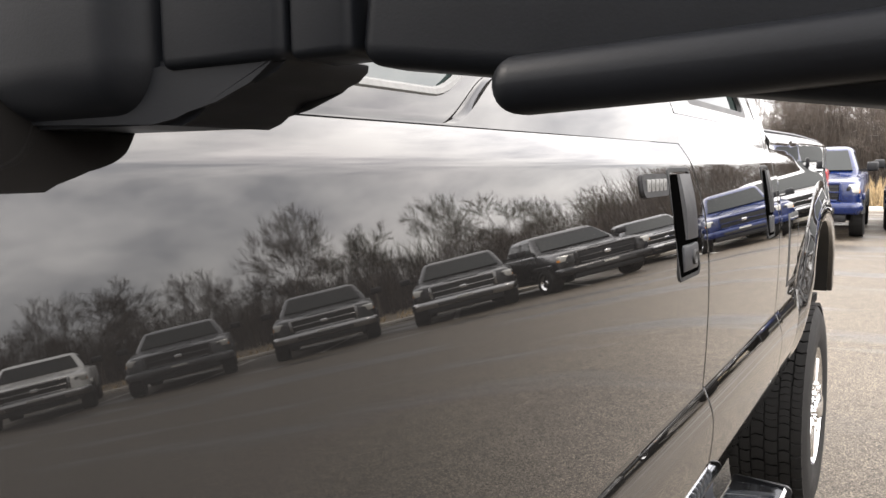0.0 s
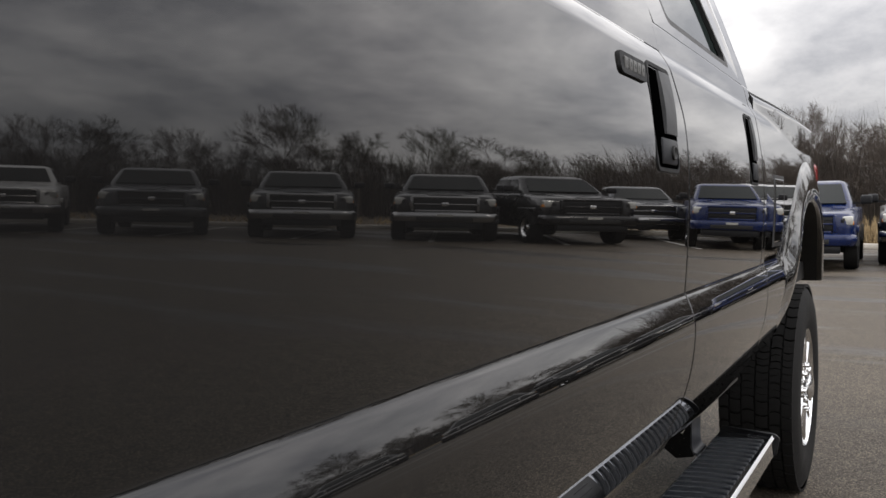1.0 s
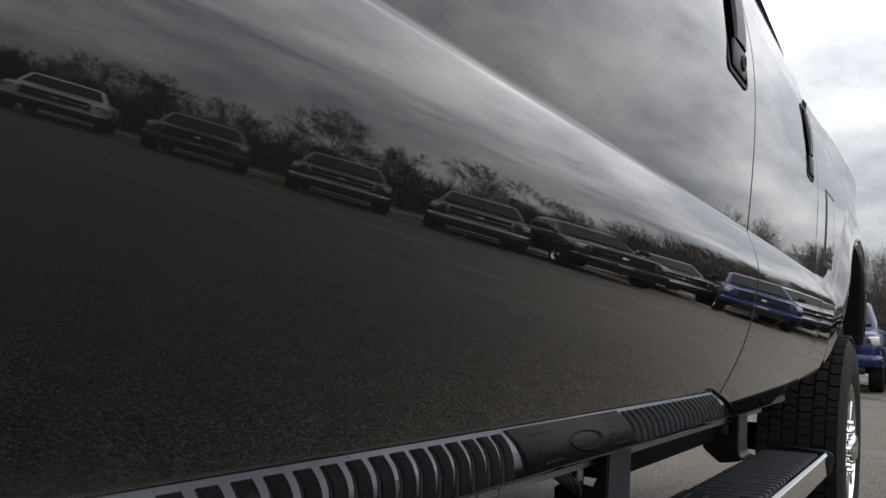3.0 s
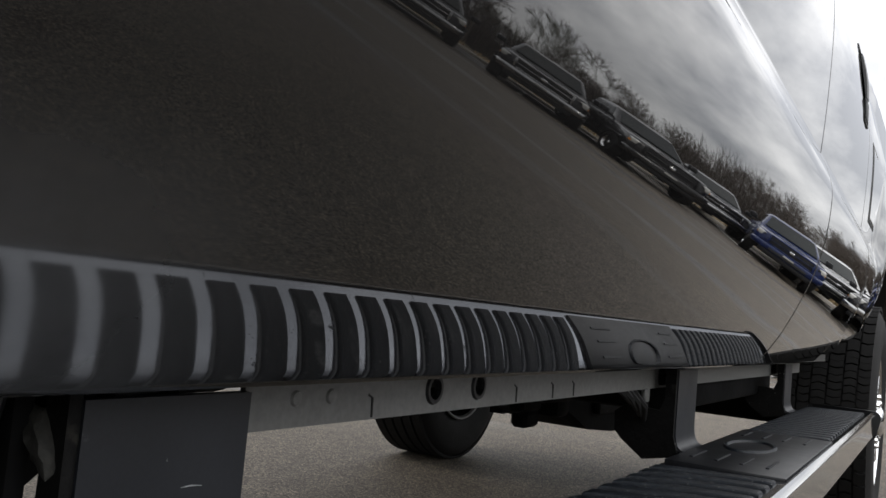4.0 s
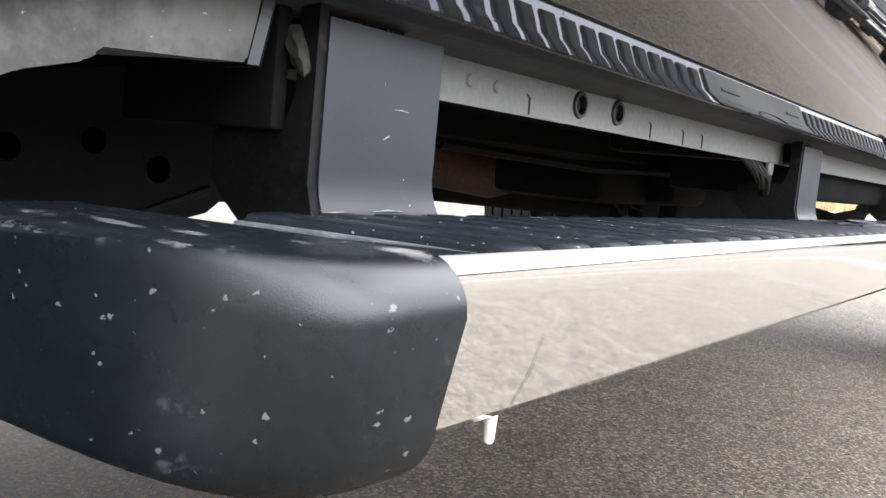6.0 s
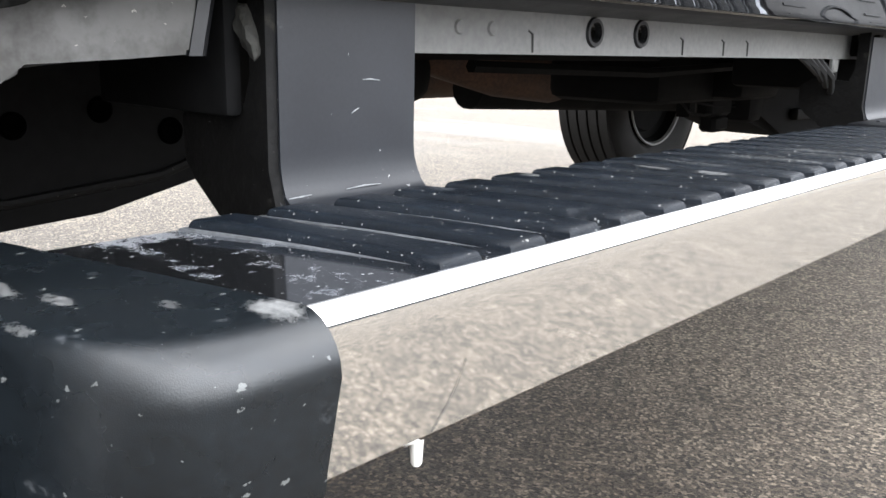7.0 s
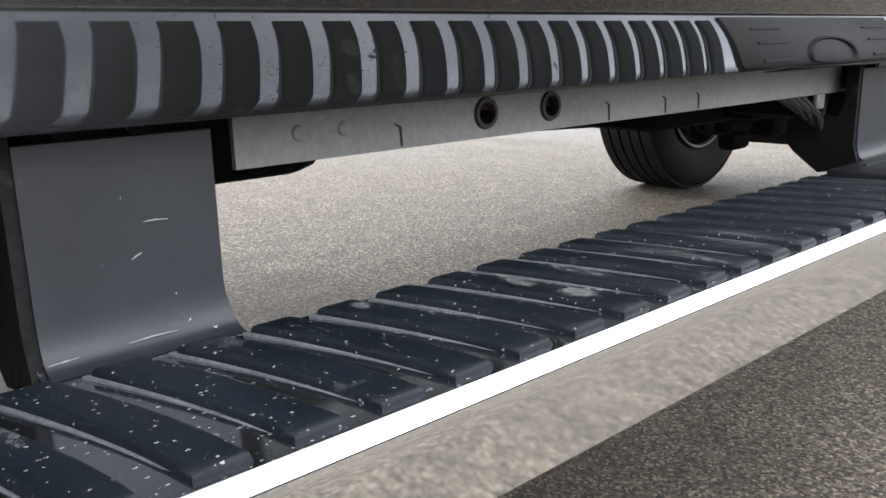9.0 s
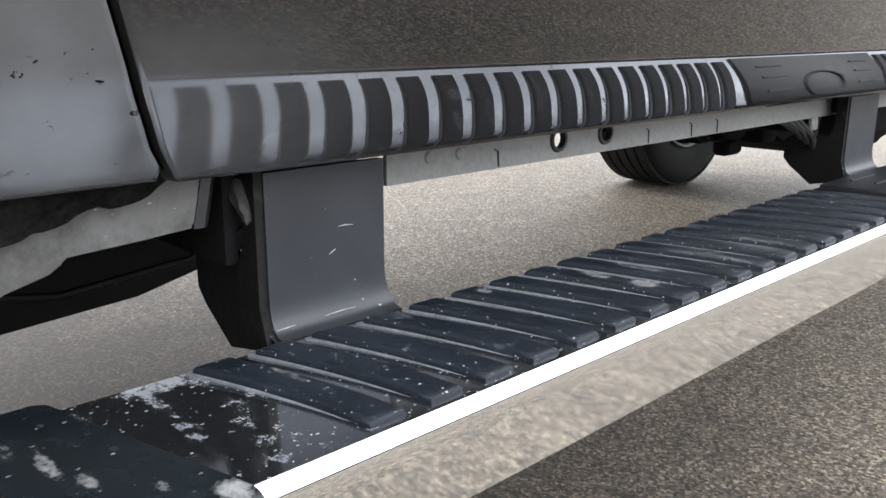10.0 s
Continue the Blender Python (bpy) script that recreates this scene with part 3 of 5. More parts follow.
def fill_skin(y0, y1, z_of_lo, z_of_hi, nz=14, ny=40, inset=0.0, rim=0.0, lip=False):
    """A strip of side between two heights z(y)."""
    bm = bmesh.new()
    g = []
    for i in range(ny + 1):
        y = y0 + (y1 - y0) * i / ny
        col = []
        for k in range(nz + 1):
            z = z_of_lo(y) + (z_of_hi(y) - z_of_lo(y)) * k / nz
            d = 0.0 if lip and k == 0 else inset + (rim if k in (0, nz) else 0)
            col.append(bm.verts.new((side_x(z) + plan_x(y) - d, y, z - (0.002 if lip and k == 1 else 0))))
        g.append(col)
    for a, b in zip(g, g[1:]):
        for k in range(nz):
            bm.faces.new((a[k], a[k + 1], b[k + 1], b[k]))
    return bm


# the rise of the front door's skin behind the dip, then the recessed surround and seal
part("shoulder", fill_skin(0.60, 1.888, lambda y: 1.4425, lambda y: max(belt_z(y), 1.4435), 10, 90, 0.0), M_PAINT, front_door)
part("window_surround", fill_skin(0.62, 1.72, lambda y: belt_z(y) - 0.001, lambda y: belt_z(y) + 0.027, 8, 80, 0.011, 0.0, True), M_PAINT, front_door)
part("seal", fill_skin(0.62, 1.73, lambda y: belt_z(y) + 0.026, lambda y: belt_z(y) + 0.036, 4, 80, 0.008, 0.004), M_RAIL, front_door, "pale grey window seal")
part("pane", fill_skin(0.62, 1.70, lambda y: belt_z(y) + 0.03, lambda y: 1.86, 10, 60, 0.018), M_GLASS, front_door)


def ring(outer, inner, inset=0.03):
    """A frame between two loops of (y, z) with as many points, with a reveal inwards."""
    bm = bmesh.new()
    f = lambda y, z, d: bm.verts.new((side_x(z) + plan_x(y) - d, y, z))
    o = [f(y, z, 0) for y, z in outer]
    i = [f(y, z, 0) for y, z in inner]
    d = [f(y, z, inset) for y, z in inner]
    b = [f(y, z, 0.03) for y, z in outer]
    n = len(o)
    for k in range(n):
        j = (k + 1) % n
        bm.faces.new((o[k], o[j], i[j], i[k]))
        bm.faces.new((i[k], i[j], d[j], d[k]))
        bm.faces.new((b[k], b[j], o[j], o[k]))
    return bm


def loop(y0, y1, z0, z1, r, lean0=0.0, lean1=0.0, n=6):
    """A rounded rectangle in (y, z); the sides lean with height."""
    pts = []
    for cy, cz, a0 in ((y1 - r, z0 + r, -90), (y1 - r, z1 - r, 0), (y0 + r, z1 - r, 90), (y0 + r, z0 + r, 180)):
        for k in range(n + 1):
            a = radians(a0 + 90 * k / n)
            y, z = cy + r * math.cos(a), cz + r * math.sin(a)
            y += (lean1 if cy > (y0 + y1) / 2 else lean0) * (z - z0)
            pts.append((y, z))
    return pts


part("pillar", fill_skin(1.70, 1.886, lambda y: 1.504, lambda y: 1.90, 16, 8), M_PAINT, front_door)
part("rear_edge_seal", fill_skin(1.683, 1.701, lambda y: 1.53, lambda y: 1.88, 8, 2, 0.004), M_SEAL, front_door)
part("rear_window_frame", ring(loop(1.895, 2.825, 1.499, 1.90, 0.006, 0.0, -0.05), loop(2.02, 2.672, 1.524, 1.86, 0.03, -0.05, -0.25), 0.016), M_PAINT, rear_door)
part("rear_seal", ring(loop(2.019, 2.673, 1.523, 1.861, 0.03, -0.05, -0.25), loop(2.035, 2.645, 1.537, 1.847, 0.025, -0.05, -0.25), 0.012), M_SEAL, rear_door)
part("rear_pane", fill_skin(1.92, 2.68, lambda y: 1.515, lambda y: 1.87, 8, 24, 0.014), M_GLASS, rear_door)
part("cab_pillar", fill_skin(2.79, 2.908, lambda y: 1.499, lambda y: 1.90, 12, 6), M_PAINT, truck)

# cab shell that shuts the body off: roof, inner wall, far side, back
part("roof", boxes((-1.84, -0.17, 1.02, 2.92, 1.88, 1.95, 0.035, 3)), M_PAINT, truck)
part("inner_shell", boxes((-1.93, -0.075, 0.47, 2.90, 0.665, 1.30), (-1.62, -0.38, -0.90, 0.47, 0.665, 1.30), (-1.85, -0.22, 0.6, 2.85, 1.30, 1.47)), M_HEM, truck)

# bed side: straight upper part over a flared arch
ARCH_Y, ARCH_Z, ARCH_R = 4.0, 0.44, 0.735


def bed_x(y, z):
    return side_x(min(max(z, 0.70), 1.37 + 0.065 * smoothstep(3.9, 2.95, y))) - 0.004 + plan_x(y)


bm = bmesh.new()
NY, NZ = 90, 60
cols = []
for i in range(NY + 1):
    y = 2.922 + (5.10 - 2.922) * max(i - 1, 0) / (NY - 2) if i < NY else 5.1005
    y = 2.9215 if i == 0 else min(y, 5.10) if i < NY else y
    dy = abs(y - ARCH_Y)
    cut = ARCH_R + 0.075
    lo = ARCH_Z + math.sqrt(max(cut ** 2 - dy ** 2, 0)) if dy < cut else 0.0
    lo = max(lo, 0.70 if y < ARCH_Y else 0.80)
    top = 1.500 - 0.012 * max(y - 3.6, 0)
    col = []
    for k in range(NZ + 1):
        z = lo + (top - lo) * k / NZ
        x = bed_x(y, z)
        if z > 1.475:
            x -= 0.03 * smoothstep(1.475, 1.505, z)
        if i in (0, NY):
            x -= 0.03
        col.append(bm.verts.new((x, y, z)))
    lip = bm.verts.new((col[0].co.x - 0.05, y, lo + (0.0 if dy < cut else -0.004)))
    cols.append([lip] + col)
for a, b in zip(cols, cols[1:]):
    for k in range(len(a) - 1):
        bm.faces.new((a[k], a[k + 1], b[k + 1], b[k]))
bed_side = part("bed_side", bm, M_PAINT, truck)
bm = bmesh.new()
rows = []
for k in range(25):
    y = 2.935 + 1.95 * k / 24
    top = 1.500 - 0.012 * max(y - 3.6, 0)
    x = bed_x(y, 1.45) - 0.030
    rows.append([bm.verts.new((x + dx, y, top + dz)) for dx, dz in ((0.003, -0.006), (0.004, 0.004), (-0.002, 0.009), (-0.06, 0.010), (-0.062, -0.012))])
for p, q in zip(rows, rows[1:]):
    for k in range(4):
        bm.faces.new((p[k], p[k + 1], q[k + 1], q[k]))
part("bed_rail_cap", bm, M_PLASTIC, bed_side, "black plastic bed rail cap")
bm = bmesh.new()
tube(bm, [(-0.070, 3.36, 1.484), (-0.052, 3.365, 1.478), (-0.050, 3.39, 1.470), (-0.058, 3.47, 1.452), (-0.066, 3.50, 1.450)], [0.006, 0.008, 0.004, 0.003, 0.002], 8)
part("tie_down", bm, M_MATTE, bed_side, "small black tie-down hook on the bed rail")
part("fuel_door_gap", skin(lambda z: 3.062, lambda z: 3.278, 1.026, 1.254, 8, lambda y, z: -0.0030, 0.004), M_HEM, bed_side)
part("fuel_door", skin(lambda z: 3.083, lambda z: 3.257, 1.038, 1.242, 8, lambda y, z: -0.0015, 0.006), M_PAINT, bed_side)
part("bed_floor", boxes((-1.95, -0.09, 2.96, 5.05, 0.82, 0.90), (-1.95, -1.85, 2.96, 5.05, 0.9, 1.45), (-1.95, -0.09, 2.94, 2.97, 0.7, 1.46)), M_HEM, truck)
part("tail_lamp", boxes((-0.22, -0.082, 4.95, 5.125, 1.02, 1.38, 0.02, 3)), M_RED, truck, "red tail lamp lens")
# flared arch: rises off the side, rolls over a ridge and turns in round the wheel opening
bm = bmesh.new()
rows = []
for k in range(61):
    a = radians(30 + 127 * k / 60)
    cy, cz = math.cos(a), math.sin(a)
    row = []
    for r_, dx in ((0.150, -0.006), (0.138, 0.001), (0.118, 0.006), (0.095, 0.016), (0.072, 0.028), (0.052, 0.037), (0.036, 0.041), (0.026, 0.0405), (0.018, 0.036), (0.010, 0.0355), (0.003, 0.033), (0.0, 0.027), (0.001, -0.03)):
        y, z = ARCH_Y + (ARCH_R + r_ * 1.15) * cy, ARCH_Z + (ARCH_R + r_ * 1.15) * cz
        f = smoothstep(0.125, 0.045, r_) * smoothstep(157, 132, 30 + 127 * k / 60)
        row.append(bm.verts.new((bed_x(y, z) * (1 - f) + (0.034 + plan_x(y) - 0.08 * max(z - 1.0, 0)) * f + (min(dx, 0.006) if r_ > 0.045 else dx - 0.037) * (1 if r_ == 0.001 else smoothstep(160, 140, 30 + 127 * k / 60)), y, z)))
    rows.append(row)
for p, q in zip(rows, rows[1:]):
    for k in range(len(p) - 1):
        bm.faces.new((p[k], p[k + 1], q[k + 1], q[k]))
part("arch_flare", bm, M_PAINT, bed_side, sharp=60)
bm = bmesh.new()
rows = []
for k in range(41):
    a = radians(30 + 118 * k / 40)
    y, z = ARCH_Y + (ARCH_R - 0.002) * math.cos(a), ARCH_Z + (ARCH_R - 0.002) * math.sin(a)
    rows.append([bm.verts.new((x, y, z)) for x in (0.008 + plan_x(y), -0.03 + plan_x(y), -0.30, -0.55)])
for p, q in zip(rows, rows[1:]):
    for k in range(3):
        bm.faces.new((p[k], p[k + 1], q[k + 1], q[k]))
part("wheel_liner", bm, M_HEM, truck)


# ---------- wheels ----------
def make_wheel(parent, x, y, outward, blocks=True, radius=0.42, width=0.275, rim=0.235):
    hub = new("wheel")
    hub.parent = parent
    hub.matrix_basis = pose(x, y, radius) @ Matrix.Diagonal((outward, 1, 1, 1))
    w = width / 2
    bm = bmesh.new()
    lathe(bm, [(rim, w - 0.04), (rim + 0.01, w - 0.01), (rim + 0.05, w + 0.008), (radius - 0.05, w + 0.004), (radius - 0.018, w - 0.012), (radius - 0.011, w - 0.03),
               (radius - 0.010, -w + 0.03), (radius - 0.018, -w + 0.012), (radius - 0.05, -w - 0.004), (rim + 0.03, -w), (rim, -w + 0.02)], 64)
    tyre = part("tyre", bm, M_TYRE, hub)
    # tread: five ribs, or six rows of zigzag blocks offset against each other
    bm = bmesh.new()
    if not blocks:
        for a, b in ((-0.126, -0.082), (-0.074, -0.030), (-0.022, 0.022), (0.030, 0.074), (0.082, 0.126)):
            lathe(bm, [(radius - 0.013, a), (radius, a + 0.002), (radius, b - 0.002), (radius - 0.013, b)], 64)
    for row, (a, b) in enumerate(((-0.130, -0.094), (-0.088, -0.052), (-0.046, -0.003), (0.003, 0.046), (0.052, 0.088), (0.094, 0.130))):
        n = 100
        for k in range(n if blocks else 0):
            t0 = 2 * math.pi * (k + 0.5 * (row % 2) + 0.10 * math.sin(3 * k)) / n
            t1 = t0 + 2 * math.pi / n * 0.86
            way = 0.012 if row % 2 else -0.012
            c = (a + b) / 2
            vs = []
            for r in (radius - 0.012, radius):
                for t, u in ((t0, a), (t0 + way, c), (t0, b), (t1, b), (t1 + way, c), (t1, a)):
                    vs.append(bm.verts.new((u, r * math.cos(t), r * math.sin(t))))
            bm.faces.new(vs[6:])
            for q in range(6):
                bm.faces.new((vs[q], vs[(q + 1) % 6], vs[6 + (q + 1) % 6], vs[6 + q]))
    part("tread", bm, M_WORN, tyre, smooth=False)
    bm = bmesh.new()
    lathe(bm, [(0.06, w - 0.075), (0.13, w - 0.07), (rim - 0.035, w - 0.045), (rim - 0.012, w - 0.03), (rim + 0.004, w - 0.004), (rim + 0.006, w - 0.012), (rim - 0.01, w - 0.05),
               (rim - 0.03, -w + 0.06), (rim - 0.004, -w + 0.012), (rim + 0.004, -w + 0.004), (rim - 0.02, -w + 0.05), (0.10, -w + 0.09)], 48)
    face = part("rim", bm, M_CHROME if blocks else M_UNDER, hub)
    bm = bmesh.new()
    lathe(bm, [(0.0, w + 0.022), (0.040, w + 0.020), (0.056, w + 0.008), (0.062, w - 0.075)], 24)
    for k in range(8):
        t = 2 * math.pi * k / 8
        lathe(bm, [(0.0, w + 0.010), (0.009, w + 0.006), (0.012, w - 0.012), (0.014, w - 0.075)], 8, centre=(0, 0.088 * math.cos(t), 0.088 * math.sin(t)))
    part("hub_cap", bm, M_CHROME, face)
    bm = bmesh.new()
    lathe(bm, [(rim - 0.012, -w + 0.012), (rim - 0.006, -w - 0.001), (rim + 0.001, -w - 0.003), (rim + 0.004, -w + 0.004)], 48)
    part("rim_lip", bm, M_RAIL, face)
    bm = bmesh.new()
    lathe(bm, [(0.0, -w + 0.05), (0.17, -w + 0.05), (0.185, -w + 0.07), (0.185, -w + 0.12), (0.0, -w + 0.13)], 32)
    part("brake_drum", bm, M_UNDER, face)
    for k in range(8):
        t = 2 * math.pi * k / 8
        bm = bmesh.new()
        add_box(bm, w - 0.062, w - 0.006, -0.021, 0.021, 0.06, 0.222, 0.012, 2, Matrix.Rotation(t, 4, "X"))
        part("spoke", bm, M_CHROME if blocks else M_UNDER, face)
    for k in range(8):
        t = 2 * math.pi * (k + 0.5) / 8
        bm = bmesh.new()
        add_box(bm, w - 0.074, w - 0.050, -0.040, 0.040, 0.105, 0.205, 0.006, 2, Matrix.Rotation(t, 4, "X"))
        part("vent", bm, M_HEM, face)
    return hub


make_wheel(truck, -0.142, 4.0, 1)
make_wheel(truck, -1.87, 4.0, -1, False)
make_wheel(truck, -1.87, 0.0, -1, False)
make_wheel(truck, -0.152, 0.0, 1)

# ---------- plain closing parts of the pickup: front end, far side, tailgate ----------
part("front_fender_top", skin(lambda z: -0.95, lambda z: 0.0985, 0.922, 1.40, 14), M_FENDER, truck)
part("front_fender_nose", skin(lambda z: -0.95, lambda z: -front_arch(z), 0.60, 0.92, 10), M_FENDER, truck)
bm = bmesh.new()
rows = []
for y, top, drop in ((-0.96, 1.30, 0.03), (-0.80, 1.385, 0.012), (-0.2, 1.42, 0.006), (0.42, 1.445, 0.006), (0.62, 1.45, 0.006)):
    rows.append([bm.verts.new((-1.0 + 0.985 * u, y, top - (0.045 + drop) * abs(u) ** 3)) for u in (-1, -0.8, -0.5, 0, 0.5, 0.8, 1)])
for p, q in zip(rows, rows[1:]):
    for k in range(6):
        bm.faces.new((p[k], p[k + 1], q[k + 1], q[k]))
part("hood", bm, M_PAINT, truck)
part("nose_panel", boxes((-1.97, -0.03, -0.98, -0.93, 0.55, 1.30, 0.02, 3)), M_PAINT, truck)
part("front_bumper", boxes((-1.99, -0.01, -1.10, -0.90, 0.48, 0.74, 0.04, 3)), M_CHROME, truck)
bm = bmesh.new()
v = [bm.verts.new(p) for p in ((-1.92, 0.58, 1.44), (-0.08, 0.58, 1.44), (-0.24, 1.12, 1.90), (-1.76, 1.12, 1.90))]
bm.faces.new(v)
r = bmesh.ops.extrude_face_region(bm, geom=bm.faces[:])
bmesh.ops.translate(bm, vec=(0, 0.012, -0.01), verts=[q for q in r["geom"] if isinstance(q, bmesh.types.BMVert)])
part("windscreen", bm, M_GLASS, truck)
part("tailgate", boxes((-1.93, -0.13, 5.05, 5.10, 0.86, 1.47, 0.012, 3)), M_PAINT, truck)
for src in [o for o in bpy.data.objects if o.name.split(".")[0] in ("fender", "front_door", "rear_door", "cab_corner", "bed_side", "front_fender_top", "front_fender_nose", "cab_pillar")]:
    twin = new(src.name.split(".")[0], src.data)
    twin.parent = truck
    twin.matrix_basis = pose(-2.0, 0, 0) @ Matrix.Diagonal((-1, 1, 1, 1))

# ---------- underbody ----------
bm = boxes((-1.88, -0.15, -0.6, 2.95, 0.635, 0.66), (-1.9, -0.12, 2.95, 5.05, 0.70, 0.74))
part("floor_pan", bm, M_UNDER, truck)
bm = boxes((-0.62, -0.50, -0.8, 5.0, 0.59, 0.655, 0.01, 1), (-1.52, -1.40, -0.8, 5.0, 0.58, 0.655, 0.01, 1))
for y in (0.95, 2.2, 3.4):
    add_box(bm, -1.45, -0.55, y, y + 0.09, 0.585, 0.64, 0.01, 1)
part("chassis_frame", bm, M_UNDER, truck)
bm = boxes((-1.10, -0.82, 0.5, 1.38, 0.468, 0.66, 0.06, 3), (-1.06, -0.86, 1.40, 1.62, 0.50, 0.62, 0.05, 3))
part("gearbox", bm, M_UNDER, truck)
bm = bmesh.new()
tube(bm, [(-1.0, 1.85, 0.52), (-1.0, 3.7, 0.44)], [0.045, 0.045], 14)
part("driveshaft", bm, M_UNDER, truck)
bm = bmesh.new()
lathe(bm, [(0.0, -0.19), (0.10, -0.17), (0.155, -0.08), (0.17, 0.0), (0.155, 0.08), (0.10, 0.17), (0.0, 0.19)], 20, centre=(-1.0, 4.0, 0.44))
tube(bm, [(-1.8, 4.0, 0.42), (-0.2, 4.0, 0.42)], [0.055, 0.055], 14)
part("rear_axle", bm, M_UNDER, truck)
bm = bmesh.new()
prof = [(2.33, 0.62), (2.36, 0.487), (2.44, 0.445), (2.60, 0.406), (2.78, 0.388), (2.95, 0.380), (3.12, 0.388), (3.22, 0.405), (3.30, 0.435), (3.33, 0.62)]
a = [bm.verts.new((-0.60, y, z)) for y, z in prof]
b = [bm.verts.new((-0.79, y, z)) for y, z in prof]
for k in range(len(prof)):
    j = (k + 1) % len(prof)
    bm.faces.new((a[k], a[j], b[j], b[k]))
bm.faces.new(a[::-1])
bm.faces.new(b)
bmesh.ops.bevel(bm, geom=[e for e in bm.edges if abs(e.verts[0].co.x - e.verts[1].co.x) < 1e-6 and e.verts[0].co.x > -0.7], offset=0.02, segments=3, affect="EDGES")
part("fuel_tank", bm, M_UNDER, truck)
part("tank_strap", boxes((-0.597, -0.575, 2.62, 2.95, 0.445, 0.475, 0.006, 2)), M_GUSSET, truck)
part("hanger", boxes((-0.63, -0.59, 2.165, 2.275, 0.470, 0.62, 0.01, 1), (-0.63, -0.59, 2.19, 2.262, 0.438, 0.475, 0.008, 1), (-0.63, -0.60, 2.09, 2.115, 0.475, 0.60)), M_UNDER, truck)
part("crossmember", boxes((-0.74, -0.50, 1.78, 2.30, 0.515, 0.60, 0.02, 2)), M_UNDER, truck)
bm = bmesh.new()
tube(bm, [(-1.35, 0.9, 0.56), (-1.38, 1.6, 0.55), (-1.38, 2.6, 0.55), (-1.42, 3.3, 0.56), (-1.42, 3.7, 0.66)], [0.04, 0.04, 0.04, 0.04, 0.04], 12)
tube(bm, [(-1.38, 1.9, 0.56), (-1.38, 1.95, 0.56), (-1.38, 2.5, 0.56), (-1.38, 2.55, 0.56)], [0.04, 0.09, 0.09, 0.04], 14)
part("exhaust", bm, M_RUST, truck, "rust-brown exhaust pipe and silencer")
bm = bmesh.new()
tube(bm, [(-0.42, 1.2, 0.585), (-0.42, 1.6, 0.575), (-0.46, 2.2, 0.59), (-0.52, 3.2, 0.56)], [0.008] * 4, 6)
tube(bm, [(-0.58, 1.98, 0.53), (-0.585, 2.06, 0.487), (-0.59, 2.14, 0.478), (-0.60, 2.22, 0.482), (-0.60, 2.30, 0.50)], [0.003] * 5, 6)
tube(bm, [(-0.57, 2.00, 0.54), (-0.58, 2.09, 0.505), (-0.59, 2.20, 0.495), (-0.60, 2.34, 0.487)], [0.0025] * 4, 6)
part("brake_line", bm, M_UNDER, truck)
for x0 in (-0.60, -1.50):
    bm = bmesh.new()
    for k in range(4):
        tube(bm, [(x0, 3.25 + 0.12 * k, 0.56 - 0.012 * k), (x0, 3.65, 0.50 - 0.012 * k), (x0, 4.0, 0.475 - 0.012 * k), (x0, 4.4, 0.50 - 0.012 * k), (x0, 4.85 - 0.12 * k, 0.58 - 0.012 * k)], [0.022, 0.03, 0.034, 0.03, 0.022], 4)
    part("leaf_spring", bm, M_UNDER, truck)
loom = bmesh.new()
for k in range(4):
    yy = 1.50 + 0.018 * k
    tube(loom, [(-0.15, yy - 0.06, 0.612), (-0.148 + 0.004 * k, yy - 0.02, 0.598 - 0.006 * k), (-0.146, yy + 0.01, 0.585 - 0.008 * k), (-0.150, yy + 0.03, 0.602), (-0.16, yy + 0.08, 0.615)], [0.0045, 0.004, 0.004, 0.004, 0.0045], 6)
part("wiring_loom", loom, M_HEM, truck)
part("clip", boxes((-0.143, -0.136, 1.535, 1.552, 0.585, 0.603, 0.002, 1)), M_RAIL, truck, "pale plastic wiring clip")
part("frame_bracket", boxes((-0.66, -0.56, 2.30, 2.38, 0.455, 0.60, 0.02, 2)), M_UNDER, truck)
part("valve_block", boxes((-0.54, -0.44, 1.98, 2.16, 0.52, 0.60, 0.02, 2)), M_UNDER, truck)
bm = bmesh.new()
tube(bm, [(-1.02, 1.72, 0.60), (-0.93, 1.86, 0.562), (-0.88, 1.98, 0.552), (-0.90, 2.10, 0.560), (-1.0, 2.25, 0.60)], [0.045, 0.056, 0.060, 0.052, 0.04], 16)
part("heat_shield", bm, M_RUST, truck, "rust-brown exhaust elbow under the floor")
part("floor_channel", boxes((-0.36, -0.16, 1.74, 2.60, 0.556, 0.642, 0.01, 2)), M_UNDER, truck)
